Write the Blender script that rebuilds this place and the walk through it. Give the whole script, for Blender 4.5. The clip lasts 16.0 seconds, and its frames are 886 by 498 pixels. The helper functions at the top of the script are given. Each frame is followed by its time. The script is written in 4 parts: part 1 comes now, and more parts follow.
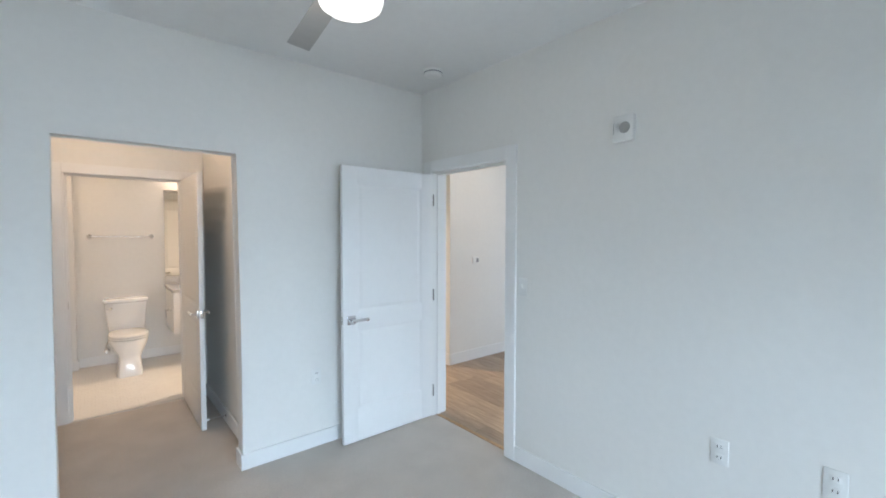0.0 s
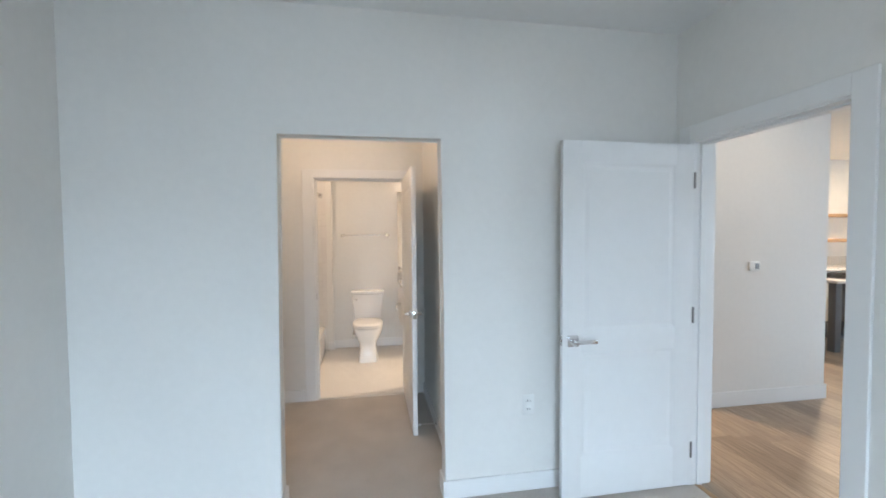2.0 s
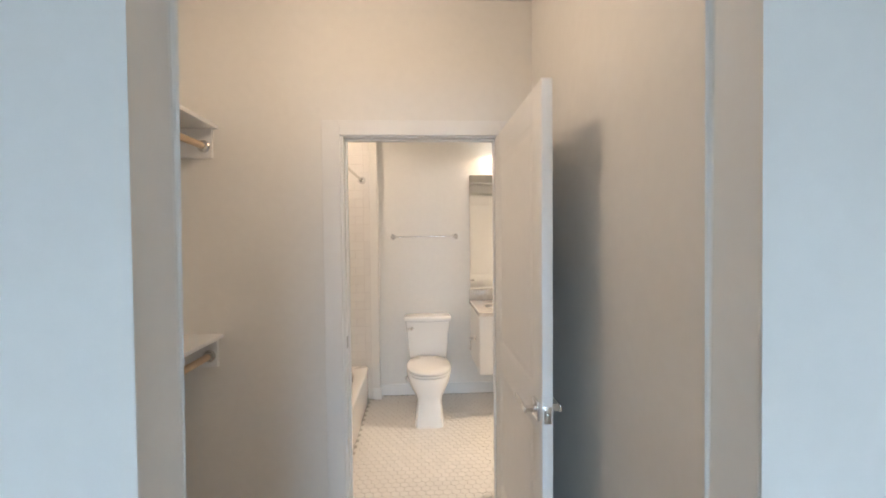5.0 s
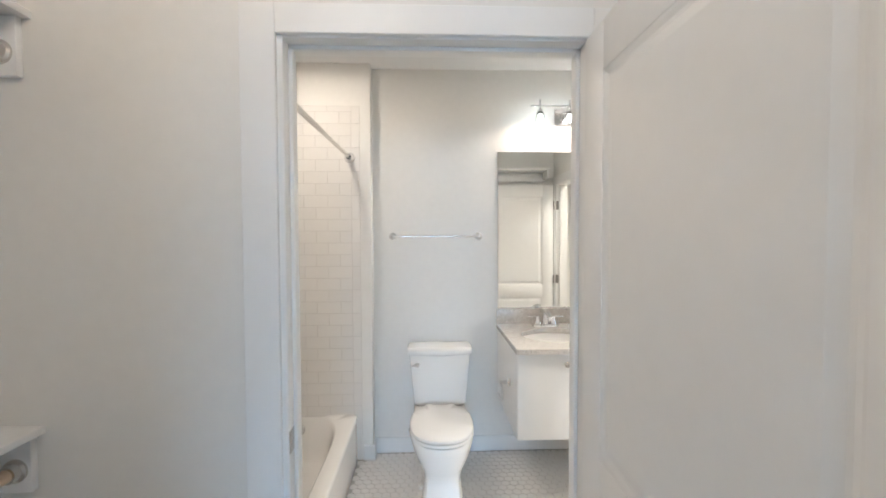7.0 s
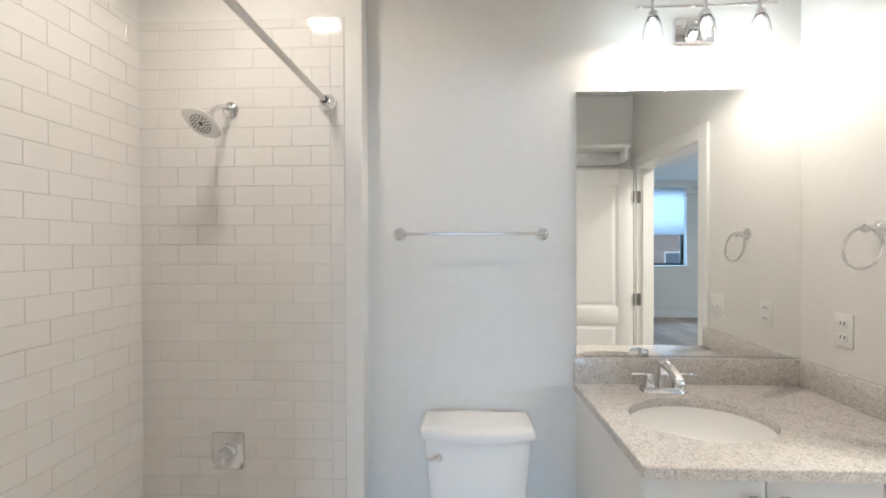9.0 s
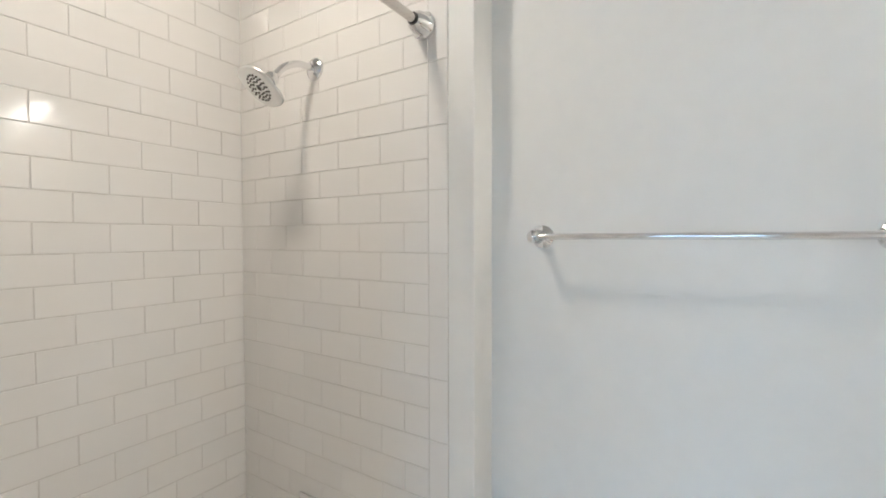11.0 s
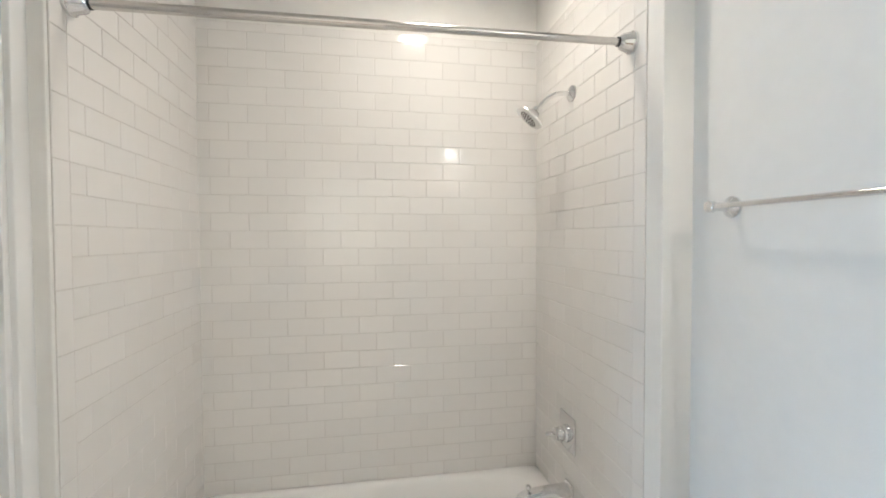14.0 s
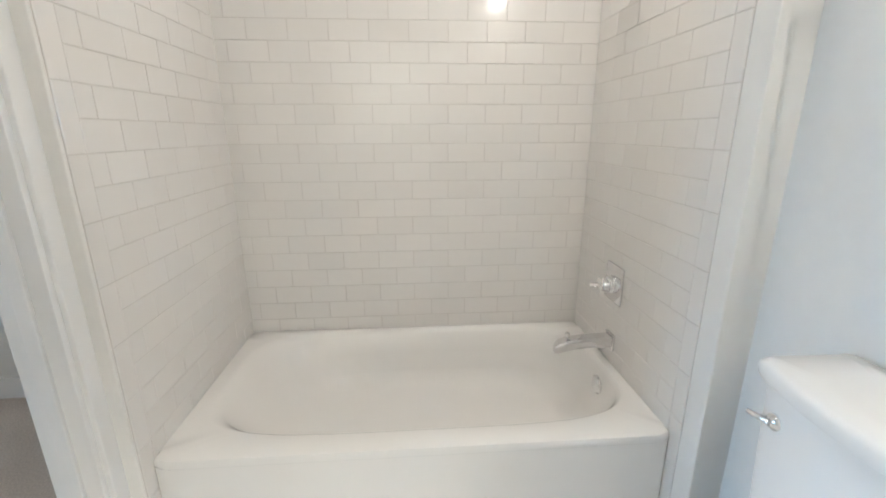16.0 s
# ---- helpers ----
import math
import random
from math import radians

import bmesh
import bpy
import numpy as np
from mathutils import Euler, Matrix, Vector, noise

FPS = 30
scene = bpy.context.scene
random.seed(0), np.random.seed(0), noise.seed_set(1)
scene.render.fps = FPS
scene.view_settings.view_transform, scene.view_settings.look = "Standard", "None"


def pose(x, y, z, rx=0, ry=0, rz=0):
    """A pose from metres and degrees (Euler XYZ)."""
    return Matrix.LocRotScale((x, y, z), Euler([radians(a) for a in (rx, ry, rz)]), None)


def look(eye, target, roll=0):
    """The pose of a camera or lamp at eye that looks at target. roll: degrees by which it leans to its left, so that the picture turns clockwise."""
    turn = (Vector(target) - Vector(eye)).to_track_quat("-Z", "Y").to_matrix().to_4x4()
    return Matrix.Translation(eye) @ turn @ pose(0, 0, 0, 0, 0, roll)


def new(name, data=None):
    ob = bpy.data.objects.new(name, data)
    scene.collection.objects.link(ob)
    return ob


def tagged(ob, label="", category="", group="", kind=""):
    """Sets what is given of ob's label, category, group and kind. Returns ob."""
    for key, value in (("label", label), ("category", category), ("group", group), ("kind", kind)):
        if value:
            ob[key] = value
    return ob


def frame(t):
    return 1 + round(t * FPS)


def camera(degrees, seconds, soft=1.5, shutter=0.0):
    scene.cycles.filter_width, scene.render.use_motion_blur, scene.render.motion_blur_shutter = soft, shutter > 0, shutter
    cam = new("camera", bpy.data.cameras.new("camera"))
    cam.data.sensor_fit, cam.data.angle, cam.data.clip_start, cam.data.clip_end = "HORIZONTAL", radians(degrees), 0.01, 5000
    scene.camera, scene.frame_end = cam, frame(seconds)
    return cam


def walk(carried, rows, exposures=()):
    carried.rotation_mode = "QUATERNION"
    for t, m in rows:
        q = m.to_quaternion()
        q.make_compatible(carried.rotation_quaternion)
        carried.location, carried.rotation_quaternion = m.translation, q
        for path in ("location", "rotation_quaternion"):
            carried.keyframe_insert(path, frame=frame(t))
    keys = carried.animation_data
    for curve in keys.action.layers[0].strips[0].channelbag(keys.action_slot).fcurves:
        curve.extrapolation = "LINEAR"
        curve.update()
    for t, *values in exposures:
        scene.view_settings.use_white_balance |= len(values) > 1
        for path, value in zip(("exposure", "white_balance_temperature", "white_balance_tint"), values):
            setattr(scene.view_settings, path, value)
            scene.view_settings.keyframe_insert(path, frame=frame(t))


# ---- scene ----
# ---------------------------------------------------------------- camera
cam = camera(92.9, 16.0, soft=1.8)
PATH = [
    (0, (-0.393, 0.218, 1.531), (0.884, 1.756, 1.455), 0.1),
    (0.5, (-0.254, 0.239, 1.53), (0.791, 1.943, 1.458), 0.0),
    (1, (-0.164, 0.35, 1.529), (0.635, 2.182, 1.451), -0.1),
    (1.5, (-0.113, 0.565, 1.533), (0.44, 2.485, 1.452), -0.2),
    (2, (-0.089, 0.79, 1.51), (0.256, 2.758, 1.432), -0.4),
    (2.5, (-0.07, 1.065, 1.509), (0.14, 3.052, 1.434), -0.5),
    (3, (-0.095, 1.359, 1.505), (0.052, 3.352, 1.433), -0.6),
    (3.5, (-0.118, 1.65, 1.494), (0.017, 3.645, 1.427), -0.6),
    (4, (-0.135, 1.938, 1.493), (-0.009, 3.933, 1.428), -0.5),
    (4.2, (-0.145, 2.056, 1.493), (-0.021, 4.051, 1.43), -0.6),
    (6.5, (-0.192, 3.32, 1.496), (-0.116, 5.317, 1.426), -0.1),
    (7, (-0.194, 3.585, 1.494), (-0.12, 5.582, 1.426), -0.2),
    (7.5, (-0.208, 3.872, 1.492), (-0.135, 5.869, 1.425), -0.2),
    (8, (-0.201, 4.16, 1.49), (-0.138, 6.158, 1.427), -0.3),
    (8.5, (-0.161, 4.444, 1.454), (-0.145, 6.444, 1.425), -0.4),
    (9, (-0.177, 4.722, 1.438), (-0.262, 6.72, 1.42), -0.2),
    (9.5, (-0.188, 4.966, 1.460), (-0.452, 6.948, 1.425), -0.3),
    (10, (-0.194, 5.219, 1.480), (-0.645, 7.167, 1.421), -0.3),
    (10.2, (-0.184, 5.312, 1.478), (-0.763, 7.226, 1.420), -0.3),
    (12.3, (0.126, 5.553, 1.485), (-1.526, 6.678, 1.421), -0.2),
    (12.5, (0.175, 5.542, 1.483), (-1.547, 6.558, 1.42), -0.3),
    (13, (0.286, 5.549, 1.474), (-1.572, 6.287, 1.416), -0.4),
    (13.5, (0.402, 5.577, 1.46), (-1.541, 6.048, 1.402), -0.2),
    (14, (0.474, 5.577, 1.409), (-1.498, 5.905, 1.358), -0.2),
    (14.5, (0.472, 5.583, 1.321), (-1.508, 5.858, 1.266), 0.0),
    (15, (0.426, 5.583, 1.248), (-1.558, 5.803, 1.12), 0.2),
    (15.5, (0.381, 5.641, 1.218), (-1.587, 5.745, 0.875), -0.6),
    (16, (0.353, 5.593, 1.181), (-1.569, 5.729, 0.645), -0.2),
]
EXPOSURES = [(0.0, 0.38, 6500, 10), (4.2, 0.34, 6550, 10), (6.4, 0.58, 5450, 3), (8.0, 0.50, 5180, 2), (9.5, 0.43, 5150, 1), (12.4, 0.48, 5060, -1), (14.5, 0.62, 5020, -1), (16.0, 0.70, 5000, -1)]
walk(cam, [(t, look(eye, target, roll)) for t, eye, target, roll in PATH], EXPOSURES)


# ---------------------------------------------------------------- world and light
world = bpy.data.worlds.new("sky")
scene.world = world
world.use_nodes = True
sky = world.node_tree.nodes.new("ShaderNodeTexSky")
sky.sky_type, sky.sun_disc, sky.sun_elevation, sky.sun_rotation = "NISHITA", False, radians(35), radians(200)
bg = world.node_tree.nodes["Background"]
bg.inputs[1].default_value = 0.12
world.node_tree.links.new(sky.outputs[0], bg.inputs[0])
sun = new("sun", bpy.data.lights.new("sun", "SUN"))
sun.data.energy, sun.data.angle, sun.data.color = 2.0, radians(0.5), (1, 0.95, 0.88)
sun.matrix_world = look((0, 20, 30), (0, 0, 0))


def lamp(name, kind, m, watts, colour, size=0.05, size_y=None, spread=180):
    ob = new(name, bpy.data.lights.new(name, kind))
    ob.data.energy, ob.data.color = watts, colour
    if kind == "AREA":
        ob.data.shape = "RECTANGLE"
        ob.data.size, ob.data.size_y, ob.data.spread = size, size_y or size, radians(spread)
    else:
        ob.data.shadow_soft_size = size
        if kind == "SPOT":
            ob.data.spot_size, ob.data.spot_blend = radians(spread), 0.35
    ob.matrix_world = m
    return ob


HCEIL = 2.60
WARM = (1.0, 0.725, 0.515)
DAY = (0.605, 0.787, 0.99)
# daylight at the open lower part of the bedroom's window and at the living room's window
lamp("bedroom_daylight", "AREA", look((-0.2, -2.22, 1.15), (-0.2, 3.1, -1.85)), 29, (0.66, 0.81, 0.97), 2.1, 1.0, 108)
lamp("low_sky_daylight", "AREA", look((0.2, -6.0, 2.15), (0.2, 0, 2.15)), 370, (0.54, 0.76, 1.0), 6.5, 1.0)
lamp("living_daylight", "AREA", look((3.72, -3.0, 4.6), (3.72, 0, 1.2)), 320, DAY, 2.2, 2.2)
# extra fill for the living room, set in an added window out of view
lamp("living_side_fill", "AREA", look((6.2, -0.22, 1.5), (5.6, 3, 0.6)), 50, DAY, 1.8, 1.2, 160)
for lx in (0.55, 0.747, 0.945):
    lamp("vanity_bulb", "SPOT", pose(lx, 6.355, 2.262), 5.2, WARM, 0.02, spread=168)
lamp("shower_downlight", "AREA", pose(-0.88, 5.82, HCEIL - 0.012), 5.8, WARM, 0.13, 0.13, 175)
lamp("closet_bulb", "POINT", pose(-0.50, 3.85, 2.52), 9, WARM, 0.16)
lamp("fan_bulb", "POINT", pose(0.26, 1.47, 2.27), 5, (1.0, 0.9, 0.78), 0.11)
lamp("hall_downlight", "AREA", pose(3.0, 3.0, 2.66), 6, (1.0, 0.86, 0.72), 0.4, 0.4)
lamp("kitchen_downlight", "AREA", pose(6.4, 5.7, 2.66), 70, (1.0, 0.80, 0.6), 0.3, 0.3)
# warm fill without a fixture, added to brighten the bathroom's floor and tub
lamp("corridor_fill", "AREA", pose(2.08, 5.3, 2.66), 36, (1.0, 0.78, 0.57), 0.3, 0.3, 125)

# ---------------------------------------------------------------- materials
def mat(name, colour, rough=0.5, metal=0.0, grain=0.0, grain_size=60, bump=0.0, bump_size=200, stain=0.0, stain_size=3,
        spec=0.5, coat=0.0, glass=0.0, emit=0.0, piece=0.0):
    """A surface with a base colour varied at two scales, and fine relief."""
    m = bpy.data.materials.new(name)
    m.use_nodes = True
    nt = m.node_tree
    b = nt.nodes["Principled BSDF"]
    b.inputs["Base Color"].default_value = (*colour, 1)
    b.inputs["Roughness"].default_value, b.inputs["Metallic"].default_value = rough, metal
    b.inputs["Specular IOR Level"].default_value, b.inputs["Coat Weight"].default_value = spec, coat
    b.inputs["Coat Roughness"].default_value = 0.04
    b.inputs["Transmission Weight"].default_value = glass
    if emit:
        b.inputs["Emission Color"].default_value = (*colour, 1)
        b.inputs["Emission Strength"].default_value = emit
    coords = nt.nodes.new("ShaderNodeTexCoord").outputs["Object"]

    def noise_tex(scale, detail=4):
        n = nt.nodes.new("ShaderNodeTexNoise")
        n.inputs["Scale"].default_value, n.inputs["Detail"].default_value = scale, detail
        nt.links.new(coords, n.inputs["Vector"])
        return n.outputs["Fac"]

    value = None
    for amount, size in ((grain, grain_size), (stain, stain_size)):
        if amount:
            r = nt.nodes.new("ShaderNodeMapRange")
            r.inputs["From Min"].default_value, r.inputs["From Max"].default_value = 0.3, 0.7
            r.inputs["To Min"].default_value, r.inputs["To Max"].default_value = 1 - amount, 1 + amount
            nt.links.new(noise_tex(size), r.inputs["Value"])
            if value is None:
                value = r.outputs[0]
            else:
                mul = nt.nodes.new("ShaderNodeMath")
                mul.operation = "MULTIPLY"
                nt.links.new(value, mul.inputs[0]), nt.links.new(r.outputs[0], mul.inputs[1])
                value = mul.outputs[0]
    if piece:
        info = nt.nodes.new("ShaderNodeObjectInfo")
        r = nt.nodes.new("ShaderNodeMapRange")
        r.inputs["To Min"].default_value, r.inputs["To Max"].default_value = 1 - piece, 1 + piece
        nt.links.new(info.outputs["Random"], r.inputs["Value"])
        if value is None:
            value = r.outputs[0]
        else:
            mul = nt.nodes.new("ShaderNodeMath")
            mul.operation = "MULTIPLY"
            nt.links.new(value, mul.inputs[0]), nt.links.new(r.outputs[0], mul.inputs[1])
            value = mul.outputs[0]
    if value is not None:
        hsv = nt.nodes.new("ShaderNodeHueSaturation")
        hsv.inputs["Color"].default_value = (*colour, 1)
        nt.links.new(value, hsv.inputs["Value"])
        nt.links.new(hsv.outputs[0], b.inputs["Base Color"])
    if bump:
        bp = nt.nodes.new("ShaderNodeBump")
        bp.inputs["Strength"].default_value, bp.inputs["Distance"].default_value = bump, 0.002
        nt.links.new(noise_tex(bump_size, 6), bp.inputs["Height"])
        nt.links.new(bp.outputs[0], b.inputs["Normal"])
    return m


PAINT = mat("wall_paint", (0.80, 0.79, 0.76), 0.75, grain=0.012, grain_size=25, bump=0.12, bump_size=260, stain=0.015, stain_size=1.2)
CEIL = mat("ceiling_paint", (0.80, 0.80, 0.79), 0.85, grain=0.012, grain_size=20, bump=0.15, bump_size=200)
TRIM = mat("trim_paint", (0.83, 0.83, 0.82), 0.38, grain=0.008, grain_size=15, bump=0.04, bump_size=90)
DOOR = mat("door_paint", (0.82, 0.82, 0.81), 0.42, grain=0.01, grain_size=18, bump=0.05, bump_size=120)
CARPET = mat("carpet", (0.58, 0.535, 0.49), 0.95, grain=0.16, grain_size=160, bump=1.0, bump_size=420, stain=0.06, stain_size=4, spec=0.1)
GLAZE = mat("glazed_tile", (0.80, 0.785, 0.76), 0.10, grain=0.01, grain_size=10, bump=0.03, bump_size=22, piece=0.018, coat=0.3)
GROUT = mat("grout", (0.64, 0.62, 0.59), 0.9, grain=0.06, grain_size=80, bump=0.3, bump_size=300)
HEXT = mat("floor_tile", (0.78, 0.755, 0.72), 0.35, grain=0.015, grain_size=30, bump=0.04, bump_size=60, piece=0.03)
HEXG = mat("floor_grout", (0.50, 0.47, 0.44), 0.92, grain=0.08, grain_size=70)
CERAMIC = mat("vitreous_china", (0.84, 0.835, 0.82), 0.07, grain=0.005, grain_size=8, coat=0.5)
ENAMEL = mat("enamel", (0.84, 0.83, 0.81), 0.11, grain=0.006, grain_size=8, coat=0.25)
SEATM = mat("seat_plastic", (0.83, 0.82, 0.80), 0.22, grain=0.005, grain_size=8)
CHROME = mat("chrome", (0.78, 0.78, 0.79), 0.07, 1.0, grain=0.02, grain_size=30)
STEEL = mat("brushed_nickel", (0.62, 0.60, 0.57), 0.25, 1.0, grain=0.04, grain_size=80, bump=0.05, bump_size=300)
HINGE = mat("dull_nickel", (0.30, 0.29, 0.275), 0.35, 1.0, grain=0.05, grain_size=80)
SATIN = mat("satin_chrome", (0.80, 0.80, 0.79), 0.28, 1.0, grain=0.02, grain_size=60)
DARKP = mat("dark_rubber", (0.10, 0.095, 0.09), 0.5, grain=0.05, grain_size=60)
LAMINATE = mat("cabinet_laminate", (0.82, 0.815, 0.80), 0.35, grain=0.008, grain_size=14, bump=0.02, bump_size=80)
MIRROR = mat("mirror_glass", (0.93, 0.94, 0.93), 0.0, 1.0)
DARK = mat("dark_gap", (0.03, 0.03, 0.03), 0.6, grain=0.1, grain_size=40)
BLACK = mat("black_frame", (0.015, 0.016, 0.02), 0.4, grain=0.1, grain_size=40)
PLASTIC = mat("white_plastic", (0.82, 0.82, 0.80), 0.3, grain=0.006, grain_size=30)
GREYP = mat("grey_plastic", (0.30, 0.31, 0.32), 0.35, grain=0.03, grain_size=30)
SHADE = mat("frosted_glass", (0.95, 0.93, 0.88), 0.35, emit=1.0)
BULB = mat("bulb_glow", (1.0, 0.92, 0.80), 0.3, emit=30.0)
DOWN = mat("downlight_glow", (1.0, 0.88, 0.72), 0.3, emit=8.0)
GLASS = mat("clear_glass", (1, 1, 1), 0.0, glass=1.0)
FANM = mat("fan_blade", (0.40, 0.40, 0.395), 0.4, grain=0.03, grain_size=20, bump=0.04, bump_size=60)
DOWEL = mat("pale_wood_rod", (0.66, 0.50, 0.34), 0.5, grain=0.08, grain_size=30, bump=0.1, bump_size=90)
BLIND = mat("roller_blind", (0.74, 0.76, 0.78), 0.85, grain=0.02, grain_size=200, bump=0.1, bump_size=500)
SHELFW = mat("oak_shelf", (0.42, 0.27, 0.15), 0.5, grain=0.15, grain_size=24, bump=0.1, bump_size=90)
ISLAND = mat("grey_cabinet", (0.10, 0.105, 0.11), 0.5, grain=0.05, grain_size=20)
BRICKF = mat("facade_far", (0.36, 0.30, 0.27), 0.9, grain=0.15, grain_size=2, stain=0.1, stain_size=0.2)
WINFAR = mat("window_far", (0.16, 0.20, 0.26), 0.15, grain=0.1, grain_size=1)


def wood_mat():
    m = mat("oak_plank", (0.27, 0.195, 0.135), 0.42, piece=0.22, bump=0.08, bump_size=60)
    nt = m.node_tree
    b = nt.nodes["Principled BSDF"]
    hsv = [n for n in nt.nodes if n.bl_idname == "ShaderNodeHueSaturation"][0]
    co = nt.nodes.new("ShaderNodeTexCoord")
    mp = nt.nodes.new("ShaderNodeMapping")
    mp.inputs["Scale"].default_value = (28, 1.6, 10)
    n = nt.nodes.new("ShaderNodeTexNoise")
    n.inputs["Scale"].default_value, n.inputs["Detail"].default_value = 2.2, 6
    ramp = nt.nodes.new("ShaderNodeValToRGB")
    ramp.color_ramp.elements[0].color, ramp.color_ramp.elements[1].color = (0.22, 0.165, 0.12, 1), (0.45, 0.35, 0.26, 1)
    ramp.color_ramp.elements[0].position, ramp.color_ramp.elements[1].position = 0.3, 0.7
    nt.links.new(co.outputs["Object"], mp.inputs[0]), nt.links.new(mp.outputs[0], n.inputs["Vector"])
    nt.links.new(n.outputs["Fac"], ramp.inputs[0]), nt.links.new(ramp.outputs[0], hsv.inputs["Color"])
    return m


def granite_mat():
    m = mat("granite", (0.5, 0.47, 0.42), 0.16, coat=0.3)
    nt = m.node_tree
    b = nt.nodes["Principled BSDF"]
    co = nt.nodes.new("ShaderNodeTexCoord")
    v = nt.nodes.new("ShaderNodeTexVoronoi")
    v.inputs["Scale"].default_value = 260
    n = nt.nodes.new("ShaderNodeTexNoise")
    n.inputs["Scale"].default_value, n.inputs["Detail"].default_value = 38, 5
    ramp = nt.nodes.new("ShaderNodeValToRGB")
    e = ramp.color_ramp.elements
    e[0].position, e[0].color = 0.12, (0.34, 0.315, 0.285, 1)
    e[1].position, e[1].color = 0.9, (0.78, 0.76, 0.73, 1)
    for p, c in ((0.35, (0.56, 0.53, 0.49, 1)), (0.6, (0.66, 0.635, 0.60, 1))):
        k = e.new(p)
        k.color = c
    mix = nt.nodes.new("ShaderNodeMix")
    mix.data_type = "FLOAT"
    mix.inputs[0].default_value = 0.42
    sep = nt.nodes.new("ShaderNodeSeparateColor")
    nt.links.new(co.outputs["Object"], v.inputs["Vector"]), nt.links.new(co.outputs["Object"], n.inputs["Vector"])
    nt.links.new(v.outputs["Color"], sep.inputs[0]), nt.links.new(sep.outputs[0], mix.inputs[2])
    nt.links.new(n.outputs["Fac"], mix.inputs[3]), nt.links.new(mix.outputs[0], ramp.inputs[0])
    nt.links.new(ramp.outputs[0], b.inputs["Base Color"])
    return m


def translucent(m, share):
    """Lets part of the light through a thin fabric."""
    nt = m.node_tree
    b, out = nt.nodes["Principled BSDF"], nt.nodes["Material Output"]
    tr, mx = nt.nodes.new("ShaderNodeBsdfTranslucent"), nt.nodes.new("ShaderNodeMixShader")
    tr.inputs[0].default_value = (0.8, 0.82, 0.84, 1)
    mx.inputs[0].default_value = share
    nt.links.new(b.outputs[0], mx.inputs[1]), nt.links.new(tr.outputs[0], mx.inputs[2]), nt.links.new(mx.outputs[0], out.inputs[0])


translucent(BLIND, 0.5)
WOOD = wood_mat()
GRANITE = granite_mat()

# ---------------------------------------------------------------- mesh helpers
def boxes(*spans, bevel=0.0, bm=None):
    """Boxes from (x0, x1, y0, y1, z0, z1), with bevelled edges."""
    bm = bm or bmesh.new()
    for x0, x1, y0, y1, z0, z1 in spans:
        made = bmesh.ops.create_cube(bm, size=1)["verts"]
        for v in made:
            v.co = Vector(((x0 + x1) / 2 + v.co.x * (x1 - x0), (y0 + y1) / 2 + v.co.y * (y1 - y0), (z0 + z1) / 2 + v.co.z * (z1 - z0)))
        if bevel:
            bmesh.ops.bevel(bm, geom=list({e for v in made for e in v.link_edges}), offset=bevel, segments=2, affect="EDGES", profile=0.5)
    return bm


def loft(rings, cap0=True, cap1=True, closed=True, bm=None):
    bm = bm or bmesh.new()
    rows = [[bm.verts.new(p) for p in ring] for ring in rings]
    n = len(rows[0])
    for a, b in zip(rows, rows[1:]):
        for i in range(n if closed else n - 1):
            bm.faces.new((a[i], a[(i + 1) % n], b[(i + 1) % n], b[i]))
    if cap0:
        bm.faces.new(rows[0][::-1])
    if cap1:
        bm.faces.new(rows[-1])
    return bm


def oval(cx, cy, a, b, z, n=2.0, count=48):
    pts = []
    for i in range(count):
        t = 2 * math.pi * i / count
        c, s = math.cos(t), math.sin(t)
        r = (abs(c / a) ** n + abs(s / b) ** n) ** (-1 / n)
        pts.append((cx + r * c, cy + r * s, z))
    return pts


def lathe(profile, axis="z", at=(0, 0, 0), count=28, bm=None):
    """Turned shape from (radius, height) pairs along an axis."""
    rings = []
    for r, h in profile:
        ring = []
        for i in range(count):
            t = 2 * math.pi * i / count
            c, s = max(r, 1e-4) * math.cos(t), max(r, 1e-4) * math.sin(t)
            p = {"z": (c, s, h), "y": (c, h, -s), "x": (h, c, s)}[axis]
            ring.append(Vector(at) + Vector(p))
        rings.append(ring)
    return loft(rings, bm=bm)


def tube(points, radius, count=14, bm=None, squash=1.0):
    pts = [Vector(p) for p in points]
    rings = []
    up = Vector((0.123, 0.2, 1)).normalized()
    for i, p in enumerate(pts):
        d = (pts[min(i + 1, len(pts) - 1)] - pts[max(i - 1, 0)]).normalized()
        side = d.cross(up).normalized()
        over = side.cross(d).normalized()
        r = radius[i] if isinstance(radius, (list, tuple)) else radius
        rings.append([p + r * (math.cos(2 * math.pi * k / count) * side + squash * math.sin(2 * math.pi * k / count) * over) for k in range(count)])
    return loft(rings, bm=bm)


def arc(points, steps=8):
    """A smooth line through control points (quadratic ends kept)."""
    pts = [Vector(p) for p in points]
    out = []
    ext = [2 * pts[0] - pts[1]] + pts + [2 * pts[-1] - pts[-2]]
    for i in range(1, len(ext) - 2):
        p0, p1, p2, p3 = ext[i - 1:i + 3]
        for k in range(steps):
            t = k / steps
            out.append(0.5 * (2 * p1 + (p2 - p0) * t + (2 * p0 - 5 * p1 + 4 * p2 - p3) * t * t + (3 * p1 - p0 - 3 * p2 + p3) * t ** 3))
    return out + [pts[-1]]


def mesh(name, bm, material, smooth=False):
    bmesh.ops.recalc_face_normals(bm, faces=bm.faces)
    me = bpy.data.meshes.new(name)
    bm.to_mesh(me)
    bm.free()
    me.materials.append(material)
    if smooth:
        me.polygons.foreach_set("use_smooth", [True] * len(me.polygons))
        me.set_sharp_from_angle(angle=radians(38))
    return me


